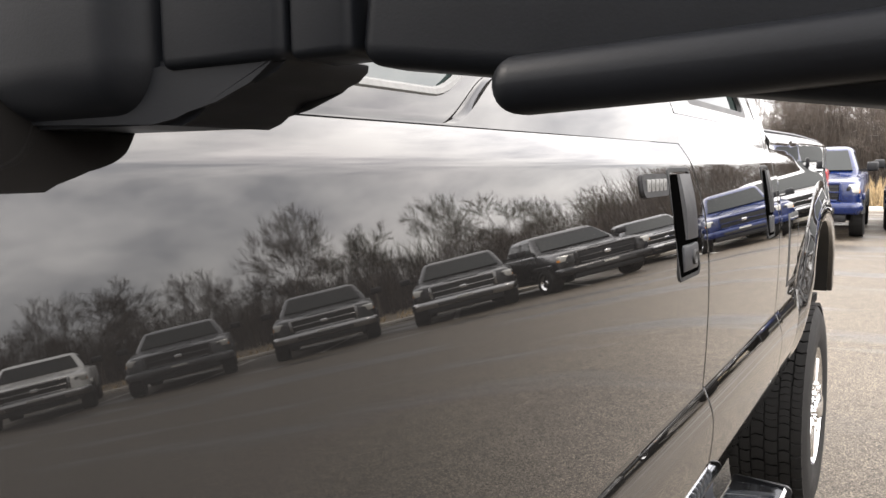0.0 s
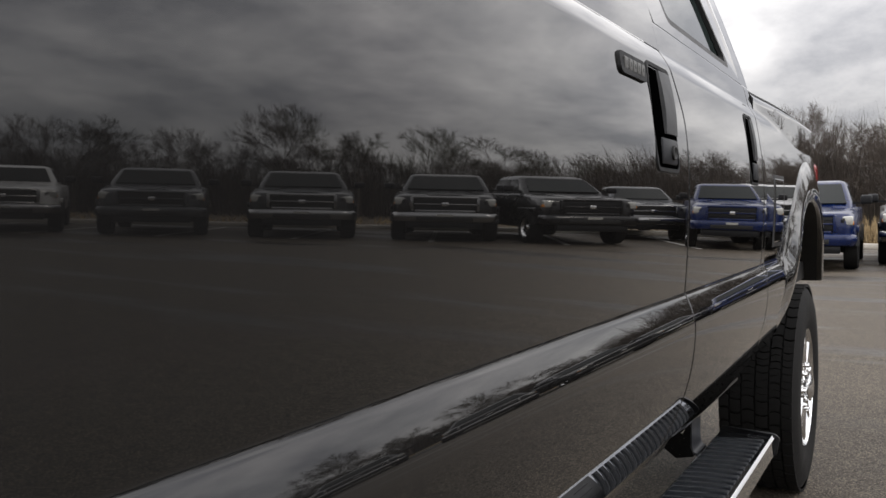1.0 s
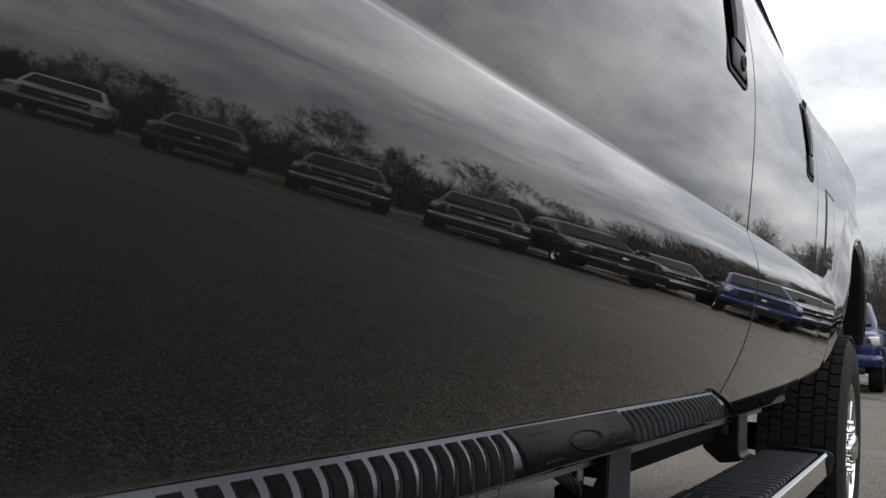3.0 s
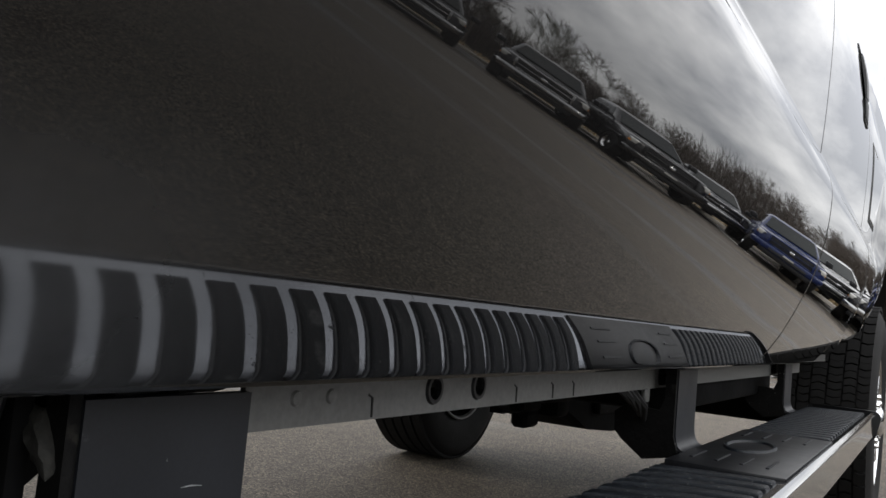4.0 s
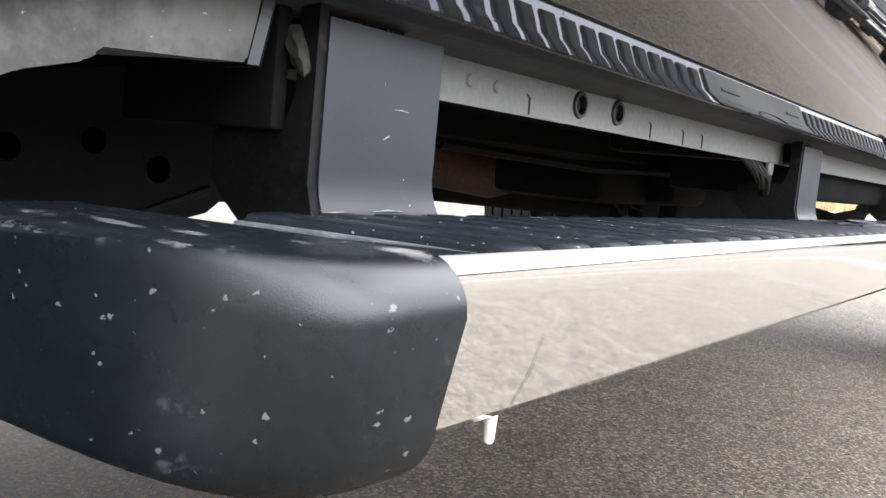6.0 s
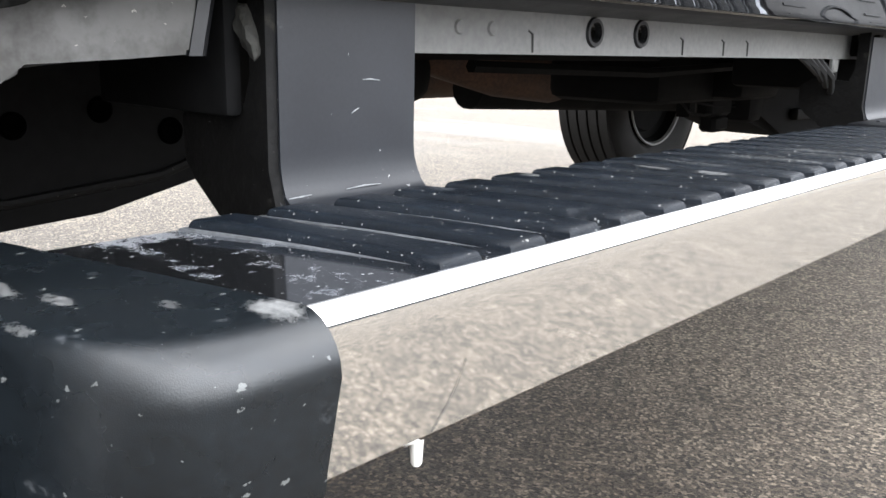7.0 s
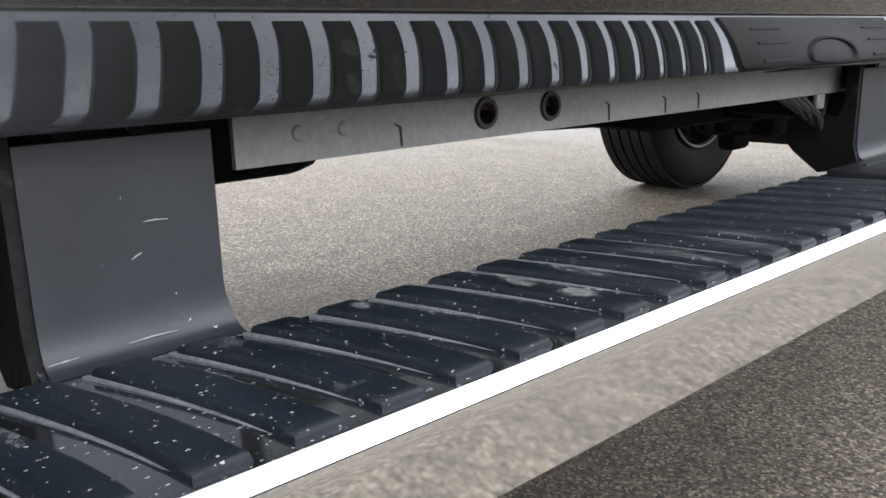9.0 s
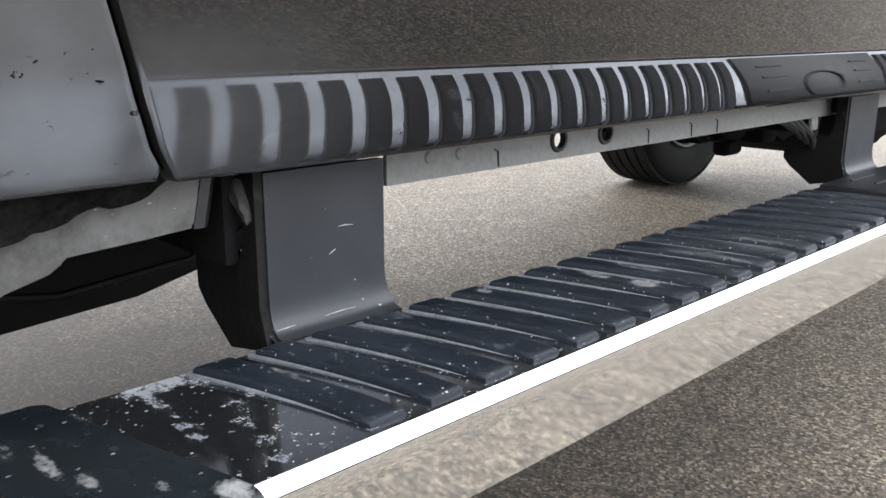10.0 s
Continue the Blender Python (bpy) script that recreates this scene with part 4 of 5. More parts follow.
# sill with its pressed holes
SILL_X = -0.138
bm = bmesh.new()
HOLES = [(1.020, 0.6185), (1.088, 0.619)]
ya = 0.827
for hy, hz in HOLES + [(2.90, 0.61)]:
    yb = hy - 0.018 if (hy, hz) in HOLES else 2.90
    add_box(bm, SILL_X - 0.004, SILL_X, ya, yb, 0.6015, 0.645)
    if (hy, hz) in HOLES:
        n = 20
        sq = []
        for k in range(n):
            a = 2 * math.pi * (k + 0.5) / n
            c, s = math.cos(a), math.sin(a)
            f = 1 / max(abs(c), abs(s))
            zz = hz + 0.018 * s * f
            zz = 0.6015 if s * f < -0.98 else (0.645 if s * f > 0.98 else zz)
            sq.append((hy + 0.018 * c * f, zz))
        ci = [(hy + 0.0078 * math.cos(2 * math.pi * (k + 0.5) / n), hz + 0.0078 * math.sin(2 * math.pi * (k + 0.5) / n)) for k in range(n)]
        o = [bm.verts.new((SILL_X, *p)) for p in sq]
        i = [bm.verts.new((SILL_X, *p)) for p in ci]
        d = [bm.verts.new((SILL_X - 0.004, *p)) for p in ci]
        for k in range(n):
            j = (k + 1) % n
            bm.faces.new((o[k], o[j], i[j], i[k]))
            bm.faces.new((i[k], i[j], d[j], d[k]))
    ya = hy + 0.018
sill = part("sill", bm, M_RAIL, truck, "grey primed sill flange with two round holes")
part("sill_underside", extrude_y(bmesh.new(), [(-0.0775, 0.6375), (-0.137, 0.6300), (-0.30, 0.6300), (-0.30, 0.655), (-0.0775, 0.655)], 0.66, 2.90, 1), M_PINCH, truck)
for hy, hz in HOLES:
    bm = bmesh.new()
    lathe(bm, [(0.0076, -0.004), (0.0078, 0.002), (0.0105, 0.002), (0.0115, 0.0)], 20, centre=(SILL_X, hy, hz))
    part("grommet", bm, M_PLASTIC, sill)
for y in (0.944, 1.160, 1.240, 1.293):
    bm = bmesh.new()
    tube(bm, [(SILL_X, y - 0.005, 0.6175), (SILL_X + 0.0006, y - 0.001, 0.6155), (SILL_X + 0.0004, y, 0.603)], [0.0008] * 3, 6)
    part("pressed_notch", bm, M_HEM, sill)
for y in (0.868, 0.900):
    bm = bmesh.new()
    lathe(bm, [(0.0, 0.002), (0.004, 0.0015), (0.005, 0.0)], 10, centre=(SILL_X, y, 0.618))
    part("plug", bm, M_RAIL, sill)
# grey splash panel and black parts ahead of the front bracket
bm = bmesh.new()
v = [bm.verts.new(p) for p in ((-0.12, 0.44, 0.541), (-0.12, 0.50, 0.556), (-0.12, 0.540, 0.570), (-0.12, 0.563, 0.5815), (-0.12, 0.589, 0.5885), (-0.12, 0.596, 0.5925), (-0.12, 0.642, 0.5978), (-0.12, 0.6685, 0.5997), (-0.12, 0.6795, 0.66), (-0.12, 0.44, 0.66))]
bm.faces.new(v)
r = bmesh.ops.extrude_face_region(bm, geom=bm.faces[:])
bmesh.ops.translate(bm, vec=(-0.02, 0, 0), verts=[q for q in r["geom"] if isinstance(q, bmesh.types.BMVert)])
bmesh.ops.bevel(bm, geom=[e for e in bm.edges if e.calc_length() < 0.025], offset=0.002, segments=2, affect="EDGES")
part("splash_panel", bm, M_SPLASH, truck, "dusty grey inner splash panel")
bm = bmesh.new()
lathe(bm, [(0.0, 0.004), (0.011, 0.004), (0.012, 0.002), (0.0155, 0.002), (0.016, 0.0)], 20, centre=(-0.120, 0.535, 0.585))
part("body_plug", bm, M_GUSSET, truck)
# ragged undersealed lip below the fender
bm = bmesh.new()
rs = random.Random(4)
rows = []
for k in range(41):
    y = 0.44 + 0.216 * k / 40
    low = table(y, [(0.44, 0.600), (0.56, 0.612), (0.594, 0.619), (0.600, 0.6235), (0.628, 0.6235), (0.640, 0.631), (0.656, 0.6425)]) - 0.0022 * rs.random()
    rows.append([bm.verts.new((-0.077, y, 0.6425)), bm.verts.new((-0.084, y, 0.6405)), bm.verts.new((-0.092, y, 0.640 + (low - 0.640) * 0.45)), bm.verts.new((-0.100, y, low)), bm.verts.new((-0.1165, y, low + 0.002))])
for a, b in zip(rows, rows[1:]):
    for k in range(4):
        bm.faces.new((a[k], a[k + 1], b[k + 1], b[k]))
part("fender_lip", bm, M_LIP, truck, "dirty rust-spotted lip under the fender")
bm = bmesh.new()
rows = []
for k in range(9):
    u = k / 8
    z = 0.599 + 0.052 * u
    y = 0.6675 + 0.012 * u
    rows.append([bm.verts.new((-0.1190, y, z)), bm.verts.new((-0.1180, y + 0.006, z)), bm.verts.new((-0.1215, y + 0.010, z)), bm.verts.new((-0.150, y + 0.013, z)), bm.verts.new((-0.150, y + 0.009, z)), bm.verts.new((-0.1235, y + 0.006, z)), bm.verts.new((-0.122, y, z))])
for p, q in zip(rows, rows[1:]):
    for k in range(7):
        bm.faces.new((p[k], p[(k + 1) % 7], q[(k + 1) % 7], q[k]))
bm.faces.new(rows[0][::-1])
bm.faces.new(rows[-1])
part("panel_flange", bm, M_PLASTIC, truck, "dark folded flange at the panel's end")
part("body_mount", boxes((-0.26, -0.126, 0.690, 0.700, 0.570, 0.66, 0.003, 2)), M_UNDER, truck)
bm = bmesh.new()
bmesh.ops.create_icosphere(bm, subdivisions=3, radius=1.0)
for v in bm.verts:
    d = 1 + 0.35 * noise.noise(v.co * 1.6) + 0.12 * noise.noise(v.co * 5)
    v.co = Vector((-0.121 + (0.0075 * v.co.x - 0.006 * v.co.z) * d, 0.701 + 0.006 * v.co.y * d, 0.611 + 0.0125 * v.co.z * d))
part("rubber_mount", bm, M_CAKED, truck, "grey dirt-caked rubber body mount")
bm = bmesh.new()
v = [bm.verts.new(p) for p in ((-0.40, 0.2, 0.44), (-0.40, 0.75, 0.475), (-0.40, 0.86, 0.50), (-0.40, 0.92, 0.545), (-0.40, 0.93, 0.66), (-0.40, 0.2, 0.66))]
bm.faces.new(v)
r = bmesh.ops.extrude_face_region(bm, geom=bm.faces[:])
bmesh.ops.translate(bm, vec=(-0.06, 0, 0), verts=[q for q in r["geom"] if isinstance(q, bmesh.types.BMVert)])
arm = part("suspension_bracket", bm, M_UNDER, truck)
# raised black discs on the solid plate, painted as shaded holes
for hy, hz, hr in ((0.754, 0.554, 0.005), (0.811, 0.535, 0.006), (0.690, 0.545, 0.005)):
    bm = bmesh.new()
    lathe(bm, [(0.0, -0.001), (hr, 0.0005), (hr + 0.003, 0.0022), (hr + 0.005, 0.0)], 18, centre=(-0.399, hy, hz))
    part("hole_rim", bm, M_SHADE, arm)
bm = bmesh.new()
tube(bm, [(-0.398, 0.36, 0.600), (-0.398, 0.44, 0.560), (-0.398, 0.56, 0.512), (-0.398, 0.68, 0.490), (-0.398, 0.80, 0.500), (-0.398, 0.86, 0.520)], [0.004] * 6, 8)
part("pressed_rib", bm, M_GUSSET, arm)

# ---------- running board ----------
board = part("running_board", extrude_y(bmesh.new(), [(-0.094, 0.522), (-0.088, 0.528), (0.036, 0.530), (0.0494, 0.5306), (0.0494, 0.50), (0.040, 0.482), (-0.06, 0.478), (-0.094, 0.50)], 0.552, 2.70, 1), M_DECK, truck, "black running board with ribbed treads")
part("edge_trim", extrude_y(bmesh.new(), [(0.0492, 0.5300), (0.0493, 0.5345), (0.0497, 0.5350), (0.0504, 0.5347), (0.0565, 0.5305), (0.0571, 0.5298), (0.05722, 0.5278), (0.05725, 0.5250), (0.05715, 0.5215), (0.0570, 0.5180), (0.0556, 0.4835), (0.052, 0.480), (0.0498, 0.480)], 0.575, 2.70, 1), M_ALU, board, "polished aluminium edge trim", sharp=24)
part("joint_line", extrude_y(bmesh.new(), [(0.0562, 0.5304), (0.0571, 0.5301), (0.0573, 0.5297), (0.0562, 0.5294)], 0.577, 2.698, 1), M_HEM, board)


STUB_Y = 0.651


def tread_rib(length=0.0260):
    """A raised rib that bows across the board: thin flange, steep sides, bevelled ends."""
    bm = bmesh.new()
    loops = []
    n = 14
    for inset, end, h in ((0.0002, -0.0012, -0.001), (0.0003, -0.0010, 0.0009), (0.0007, -0.0004, 0.0012), (0.0018, 0.0030, 0.0013), (0.0021, 0.0034, 0.0028), (0.0025, 0.0042, 0.0042), (0.0035, 0.0056, 0.0051), (0.0050, 0.0078, 0.0055)):
        front, back = [], []
        for k in range(n + 1):
            x = -0.0845 + end * 0.8 + (0.1240 - end * 1.8) * k / n
            bow = -0.028 * min(max((0.036 - x) / 0.120, 0), 1.02) ** 1.5
            front.append(bm.verts.new((x, bow + inset, 0.5285 + h)))
            back.append(bm.verts.new((x, bow + length - inset, 0.5285 + h)))
        loops.append(front + back[::-1])
    m = len(loops[0])
    for i, (a, b) in enumerate(zip(loops, loops[1:])):
        for k in range(m):
            f = bm.faces.new((a[k], a[(k + 1) % m], b[(k + 1) % m], b[k]))
            f.material_index = 1 if i < 3 else 0
    top = loops[-1]
    for k in range(n):
        bm.faces.new((top[k], top[k + 1], top[m - 2 - k], top[m - 1 - k]))
    return bm


rib = part("rib", tread_rib(), (M_RUBBER, M_DUSTY), board, sharp=50)
rib.location = (0, 0.6672, 0)
RIB_Y = [0.6672 + 0.0389 * k for k in range(1, 20)] + [1.925 + 0.0385 * k for k in range(19)]
for y in RIB_Y:
    o = new("rib", rib.data)
    o.parent, o.location = board, (0, y, 0)
pad = part("logo_pad", boxes((-0.086, 0.043, 1.452, 1.905, 0.527, 0.5335, 0.002, 2)), M_PLASTIC, board)
bm = bmesh.new()
lathe(bm, [(0.030, 0.0), (0.032, 0.003), (0.036, 0.003), (0.038, 0.0)], 28, "Y")
bmesh.ops.transform(bm, matrix=pose(-0.035, 1.68, 0.5333) @ Matrix.Diagonal((0.85, 1.9, 1, 1)) @ pose(0, 0, 0, 90, 0, 0), verts=bm.verts)
part("badge_ring", bm, M_RUBBER, pad)
for k in range(4):
    for s in (1.50, 1.80):
        part("groove_bar", boxes((-0.070 + 0.028 * k, -0.066 + 0.028 * k, s, s + 0.07, 0.533, 0.535)), M_BRACKET, pad)


def end_cap(y_in, y_out, grow=0.0):
    """A moulded cap over the board's end: rounded edges, rounded corners in plan."""
    prof = []
    for cx, cz, r, a0 in ((0.0515, 0.5200, 0.0165, 0), (-0.080, 0.5195, 0.017, 90), (-0.078, 0.488, 0.018, 180), (0.038, 0.490, 0.0235, 270)):
        for k in range(7):
            a = radians(a0 + 15 * k)
            prof.append((cx + r * math.cos(a), cz + r * math.sin(a)))
    mid = (-0.085, 0.504)
    rings = []
    bm = bmesh.new()
    for k in range(13):
        u = math.sin(radians(90 * k / 12)) ** 0.8
        s = 1 - max(1 - u ** 3.6, 0) ** (1 / 3.6)
        y = y_in + (y_out - y_in) * u
        row = []
        for px, pz in prof:
            fx = 1 - s * 0.80
            fz = 1 - 0.16 * s ** 1.5
            vx = mid[0] + (px - mid[0]) * fx
            bow = 0.030 * max(0.056 - vx, 0) ** 1.5 / 0.14 ** 1.5 + 0.012 * smoothstep(-0.070, -0.095, vx)
            way = -1 if y_in > y_out else 1
            back = 0.026 * u * u * min(max((vx + 0.05) / 0.106, 0), 1)
            lift = (0.008 * u * u + 0.006 * s) * smoothstep(0.512, 0.475, pz) if way < 0 else 0
            row.append(bm.verts.new((vx, y + way * (bow * (1 - u) - back), mid[1] + (pz - mid[1]) * fz + lift)))
        rings.append(row)
    n = len(prof)
    for a, b in zip(rings, rings[1:]):
        for k in range(n):
            bm.faces.new((a[k], a[(k + 1) % n], b[(k + 1) % n], b[k]))
    bm.faces.new(rings[0])
    bm.faces.new(rings[-1][::-1])
    return bm


part("end_cap", end_cap(0.5985, 0.512), M_CAP, board, "grained black plastic end cap with scuffs")
part("end_cap", end_cap(2.695, 2.735), M_PLASTIC, board)
bm = bmesh.new()
tube(bm, [(0.047, STUB_Y - 0.003, 0.482), (0.047, STUB_Y - 0.003, 0.4690), (0.047, STUB_Y - 0.003, 0.4680)], [0.0027, 0.0020, 0.0012], 10)
part("drain_stub", bm, M_STUB, board, "pale translucent drain stub")
bm = bmesh.new()
tube(bm, [(0.0568, STUB_Y + 0.010, 0.5055), (0.0566, STUB_Y + 0.006, 0.497), (0.0563, STUB_Y + 0.002, 0.4915), (0.0559, STUB_Y - 0.005, 0.484)], [0.00012] * 4, 5)
part("hair", bm, M_HEM, board)


def step_bracket(y0, y1):
    """A bent plate that runs down from the sill and out under the board, with a dark gusset before it."""
    prof = [(-0.107, 0.628), (-0.107, 0.552), (-0.1066, 0.545), (-0.1054, 0.538), (-0.1030, 0.532), (-0.0992, 0.5285), (-0.0930, 0.5270)]
    bm = bmesh.new()
    th = 0.006
    rows = []
    for i, (x, z) in enumerate(prof):
        a, b = prof[max(i - 1, 0)], prof[min(i + 1, len(prof) - 1)]
        d = Vector((b[0] - a[0], b[1] - a[1])).normalized()
        nx, nz = -d.y, d.x
        spread = 0.003 * smoothstep(0.55, 0.53, z)
        rows.append([bm.verts.new((x, y0, z)), bm.verts.new((x, y1 + spread, z)), bm.verts.new((x - abs(nx) * th, y1 + spread, z - abs(nz) * th)), bm.verts.new((x - abs(nx) * th, y0, z - abs(nz) * th))])
    for a, b in zip(rows, rows[1:]):
        for k in range(4):
            bm.faces.new((a[k], a[(k + 1) % 4], b[(k + 1) % 4], b[k]))
    bm.faces.new(rows[0][::-1])
    bm.faces.new(rows[-1])
    bmesh.ops.bevel(bm, geom=[e for e in bm.edges if abs(e.verts[0].co.y - y0) < 1e-6 and abs(e.verts[1].co.y - y0) < 1e-6 and e.verts[0].co.x > -0.109 and e.verts[1].co.x > -0.109], offset=0.003, segments=2, affect="EDGES")
    plate = part("step_bracket", bm, M_BRACKET, truck, "grey coated steel step bracket")
    bm = bmesh.new()
    pts = [(-0.1085, 0.640), (-0.1085, 0.545), (-0.101, 0.520), (-0.146, 0.511), (-0.176, 0.533), (-0.185, 0.543), (-0.186, 0.567), (-0.173, 0.576), (-0.150, 0.577), (-0.128, 0.575), (-0.122, 0.590), (-0.122, 0.640)]
    v = [bm.verts.new((x, y0 - 0.003, z)) for x, z in pts]
    bm.faces.new(v)
    r = bmesh.ops.extrude_face_region(bm, geom=bm.faces[:])
    bmesh.ops.translate(bm, vec=(0, 0.006, 0), verts=[q for q in r["geom"] if isinstance(q, bmesh.types.BMVert)])
    part("gusset", bm, M_GUSSET, plate)
    bm = boxes((-0.40, -0.13, y0 + 0.02, y1 - 0.02, 0.605, 0.635, 0.004, 1))
    for yy in (y0 + 0.03, y1 - 0.03):
        lathe(bm, [(0.0, 0.012), (0.009, 0.012), (0.010, 0.0), (0.015, 0.0), (0.015, -0.004)], 6, centre=(-0.13, yy, 0.635))
    part("stay", bm, M_GUSSET, plate)


step_bracket(0.704, 0.798)
for pts in (((-0.1028, 0.745, 0.5325), (-0.1026, 0.757, 0.5332), (-0.1026, 0.769, 0.5330)), ((-0.1022, 0.708, 0.5315), (-0.1022, 0.715, 0.5318), (-0.1022, 0.722, 0.5322)), ((-0.1069, 0.760, 0.588), (-0.1069, 0.766, 0.5882), (-0.1069, 0.772, 0.5875)), ((-0.1069, 0.7525, 0.571), (-0.1069, 0.755, 0.5725), (-0.1069, 0.7575, 0.5735))):
    bm = bmesh.new()
    tube(bm, pts, [0.0002, 0.00045, 0.0002], 5)
    part("scratch", bm, M_SCUFF, board, "pale scratch in the coating")
step_bracket(1.572, 1.670)
step_bracket(2.445, 2.545)


# ---------- door handles, keypad, mirror ----------
def door_handle(y0, y1, parent, lock):
    """An upright pull in a recessed black bezel, with a lock barrel below on the front door."""
    z0, z1 = 1.209, 1.400
    off = plan_x((y0 + y1) / 2)

    def side(z):
        return side_x(min(z, 1.385)) - max(z - 1.385, 0) * 0.17

    bm = bmesh.new()
    out = loop(y0, y1, z0, z1, 0.018)
    inn = loop(y0 + 0.008, y1 - 0.008, z0 + 0.008, z1 - 0.008, 0.013)
    rows = []
    for pts, d in ((out, 0.000), (loop(y0 + 0.0015, y1 - 0.0015, z0 + 0.0015, z1 - 0.0015, 0.017), 0.0025), (inn, 0.0022), (inn, 0.0008)):
        rows.append([bm.verts.new((side(z) + off + d, y, z)) for y, z in pts])
    for a, b in zip(rows, rows[1:]):
        for k in range(len(a)):
            bm.faces.new((a[k], a[(k + 1) % len(a)], b[(k + 1) % len(a)], b[k]))
    body = part("door_handle", bm, M_MATTE, parent, "black upright door handle")
    # black sheet over the skin paints the shade inside the recess
    part("pocket", fill_skin(y0 + 0.006, y1 - 0.006, lambda y: z0 + 0.006, lambda y: z1 - 0.012, 40, 6, -0.0016), M_SHADE, body)
    bm = bmesh.new()
    yy, zz = (y0 + y1) / 2, (z0 + z1) / 2
    zc0 = z0 + 0.068
    g = []
    for k in range(9):
        z = zc0 + (z1 - 0.012 - zc0) * k / 8
        bow = 0.005 + 0.003 * math.sin(math.pi * k / 8)
        x = side(z) + off
        g.append([bm.verts.new((x + 0.0, y0 + 0.060, z)), bm.verts.new((x + bow, y0 + 0.064, z)), bm.verts.new((x + bow + 0.002, (y0 + y1) / 2 + 0.03, z)), bm.verts.new((x + bow, y1 - 0.014, z)), bm.verts.new((x, y1 - 0.010, z))])
    for a, b in zip(g, g[1:]):
        for k in range(4):
            bm.faces.new((a[k], a[k + 1], b[k + 1], b[k]))
    bm.faces.new(g[0])
    bm.faces.new(g[-1][::-1])
    part("pull", bm, M_PLASTIC, body)
    bm = bmesh.new()
    x = side(z0 + 0.035) + off
    add_box(bm, x - 0.004, x + 0.005, y0 + 0.03, y1 - 0.02, z0 + 0.014, z0 + 0.060, 0.005, 2)
    part("lower_plate", bm, M_BRACKET, body)
    if lock:
        bm = bmesh.new()
        lathe(bm, [(0.0, 0.004), (0.007, 0.004), (0.011, 0.007), (0.013, 0.006), (0.014, 0.0)], 20, centre=(x + 0.002, (y0 + y1) / 2 + 0.022, z0 + 0.036))
        part("lock_barrel", bm, M_HEM, body)


door_handle(1.712, 1.862, front_door, True)
door_handle(2.628, 2.745, rear_door, False)
bm = bmesh.new()
kx = side_x(1.372) + plan_x(1.63)
pts = loop(1.556, 1.700, 1.355, 1.390, 0.012)
a = [bm.verts.new((side_x(z) + plan_x(1.7) - 0.001, y, z)) for y, z in pts]
b = [bm.verts.new((side_x(z) + plan_x(1.7) + 0.0045, y + (0.003 if y < 1.63 else -0.003), z)) for y, z in pts]
for k in range(len(a)):
    bm.faces.new((a[k], a[(k + 1) % len(a)], b[(k + 1) % len(a)], b[k]))
bm.faces.new(b)
keypad = part("keypad", bm, M_MATTE, front_door, "black entry keypad with five buttons")
for k in range(5):
    y = 1.577 + 0.022 * k
    bm = bmesh.new()
    add_box(bm, kx + 0.002, kx + 0.0065, y, y + 0.016, 1.363, 1.382, 0.002, 2)
    part("button", bm, M_RAIL, keypad)
    part("bar", boxes((kx + 0.0065, kx + 0.0068, y + 0.0065, y + 0.0085, 1.369, 1.376)), M_HEM, keypad)

# tow mirror: base on the door, telescoping arm, head outboard
mirror = part("side_mirror", boxes((-0.10, 0.066, 0.585, 0.655, 1.424, 1.62, 0.028, 7)), M_MIRROR, truck, "black plastic towing mirror")
bm = extrude_y(bmesh.new(), [(-0.06, 1.4240), (0.060, 1.4225), (0.075, 1.4215), (0.083, 1.4240), (0.090, 1.4285), (0.098, 1.4332), (0.118, 1.4370), (0.130, 1.4410), (0.1350, 1.4450), (0.1355, 1.4480), (0.131, 1.4500), (-0.06, 1.4500)], 0.600, 0.662, 1)
bmesh.ops.bevel(bm, geom=[e for e in bm.edges if abs(e.verts[0].co.y - e.verts[1].co.y) < 1e-6], offset=0.003, segments=3, affect="EDGES")
part("foot", bm, M_MIRROR, mirror, sharp=60)
part("pivot_block", boxes((0.070, 0.138, 0.596, 0.630, 1.4445, 1.58, 0.005, 3)), M_MIRROR, mirror)
part("arm_sleeve", boxes((0.1395, 0.169, 0.598, 0.628, 1.4440, 1.56, 0.004, 3)), M_MIRROR, mirror)
TILT = Matrix.Translation((0.17, 0, 1.445)) @ Matrix.Rotation(radians(8.0), 4, "Y") @ Matrix.Translation((-0.17, 0, -1.445))
bm = bmesh.new()
add_box(bm, 0.1705, 0.62, 0.600, 0.632, 1.4405, 1.58, 0.008, 5, TILT)
part("head", bm, M_MIRROR, mirror)
bm = bmesh.new()
add_box(bm, 0.231, 0.62, 0.585, 0.610, 1.4165, 1.4355, 0.0092, 6, Matrix.Translation((0.2, 0, 1.42)) @ Matrix.Rotation(radians(-2.2), 4, "Y") @ Matrix.Translation((-0.2, 0, -1.42)))
part("lower_arm", bm, M_MIRROR, mirror)

# ---------- parked row across the lot ----------
M_CARGLASS = mat("windscreen_glass", (0.006, 0.009, 0.009), 0.05, 0, 0.1, 3, 20, spec=0.32)
M_LAMP = mat("headlamp_lens", (0.55, 0.55, 0.52), 0.12, 0.4, 0.1, 20, 80)
M_AMBER = mat("amber_lens", (0.6, 0.22, 0.03), 0.2)


def car_paint(name, c):
    return mat(name, c, 0.28, 0.1, 0.05, 3, 400, coat=0.5, spec=0.35)


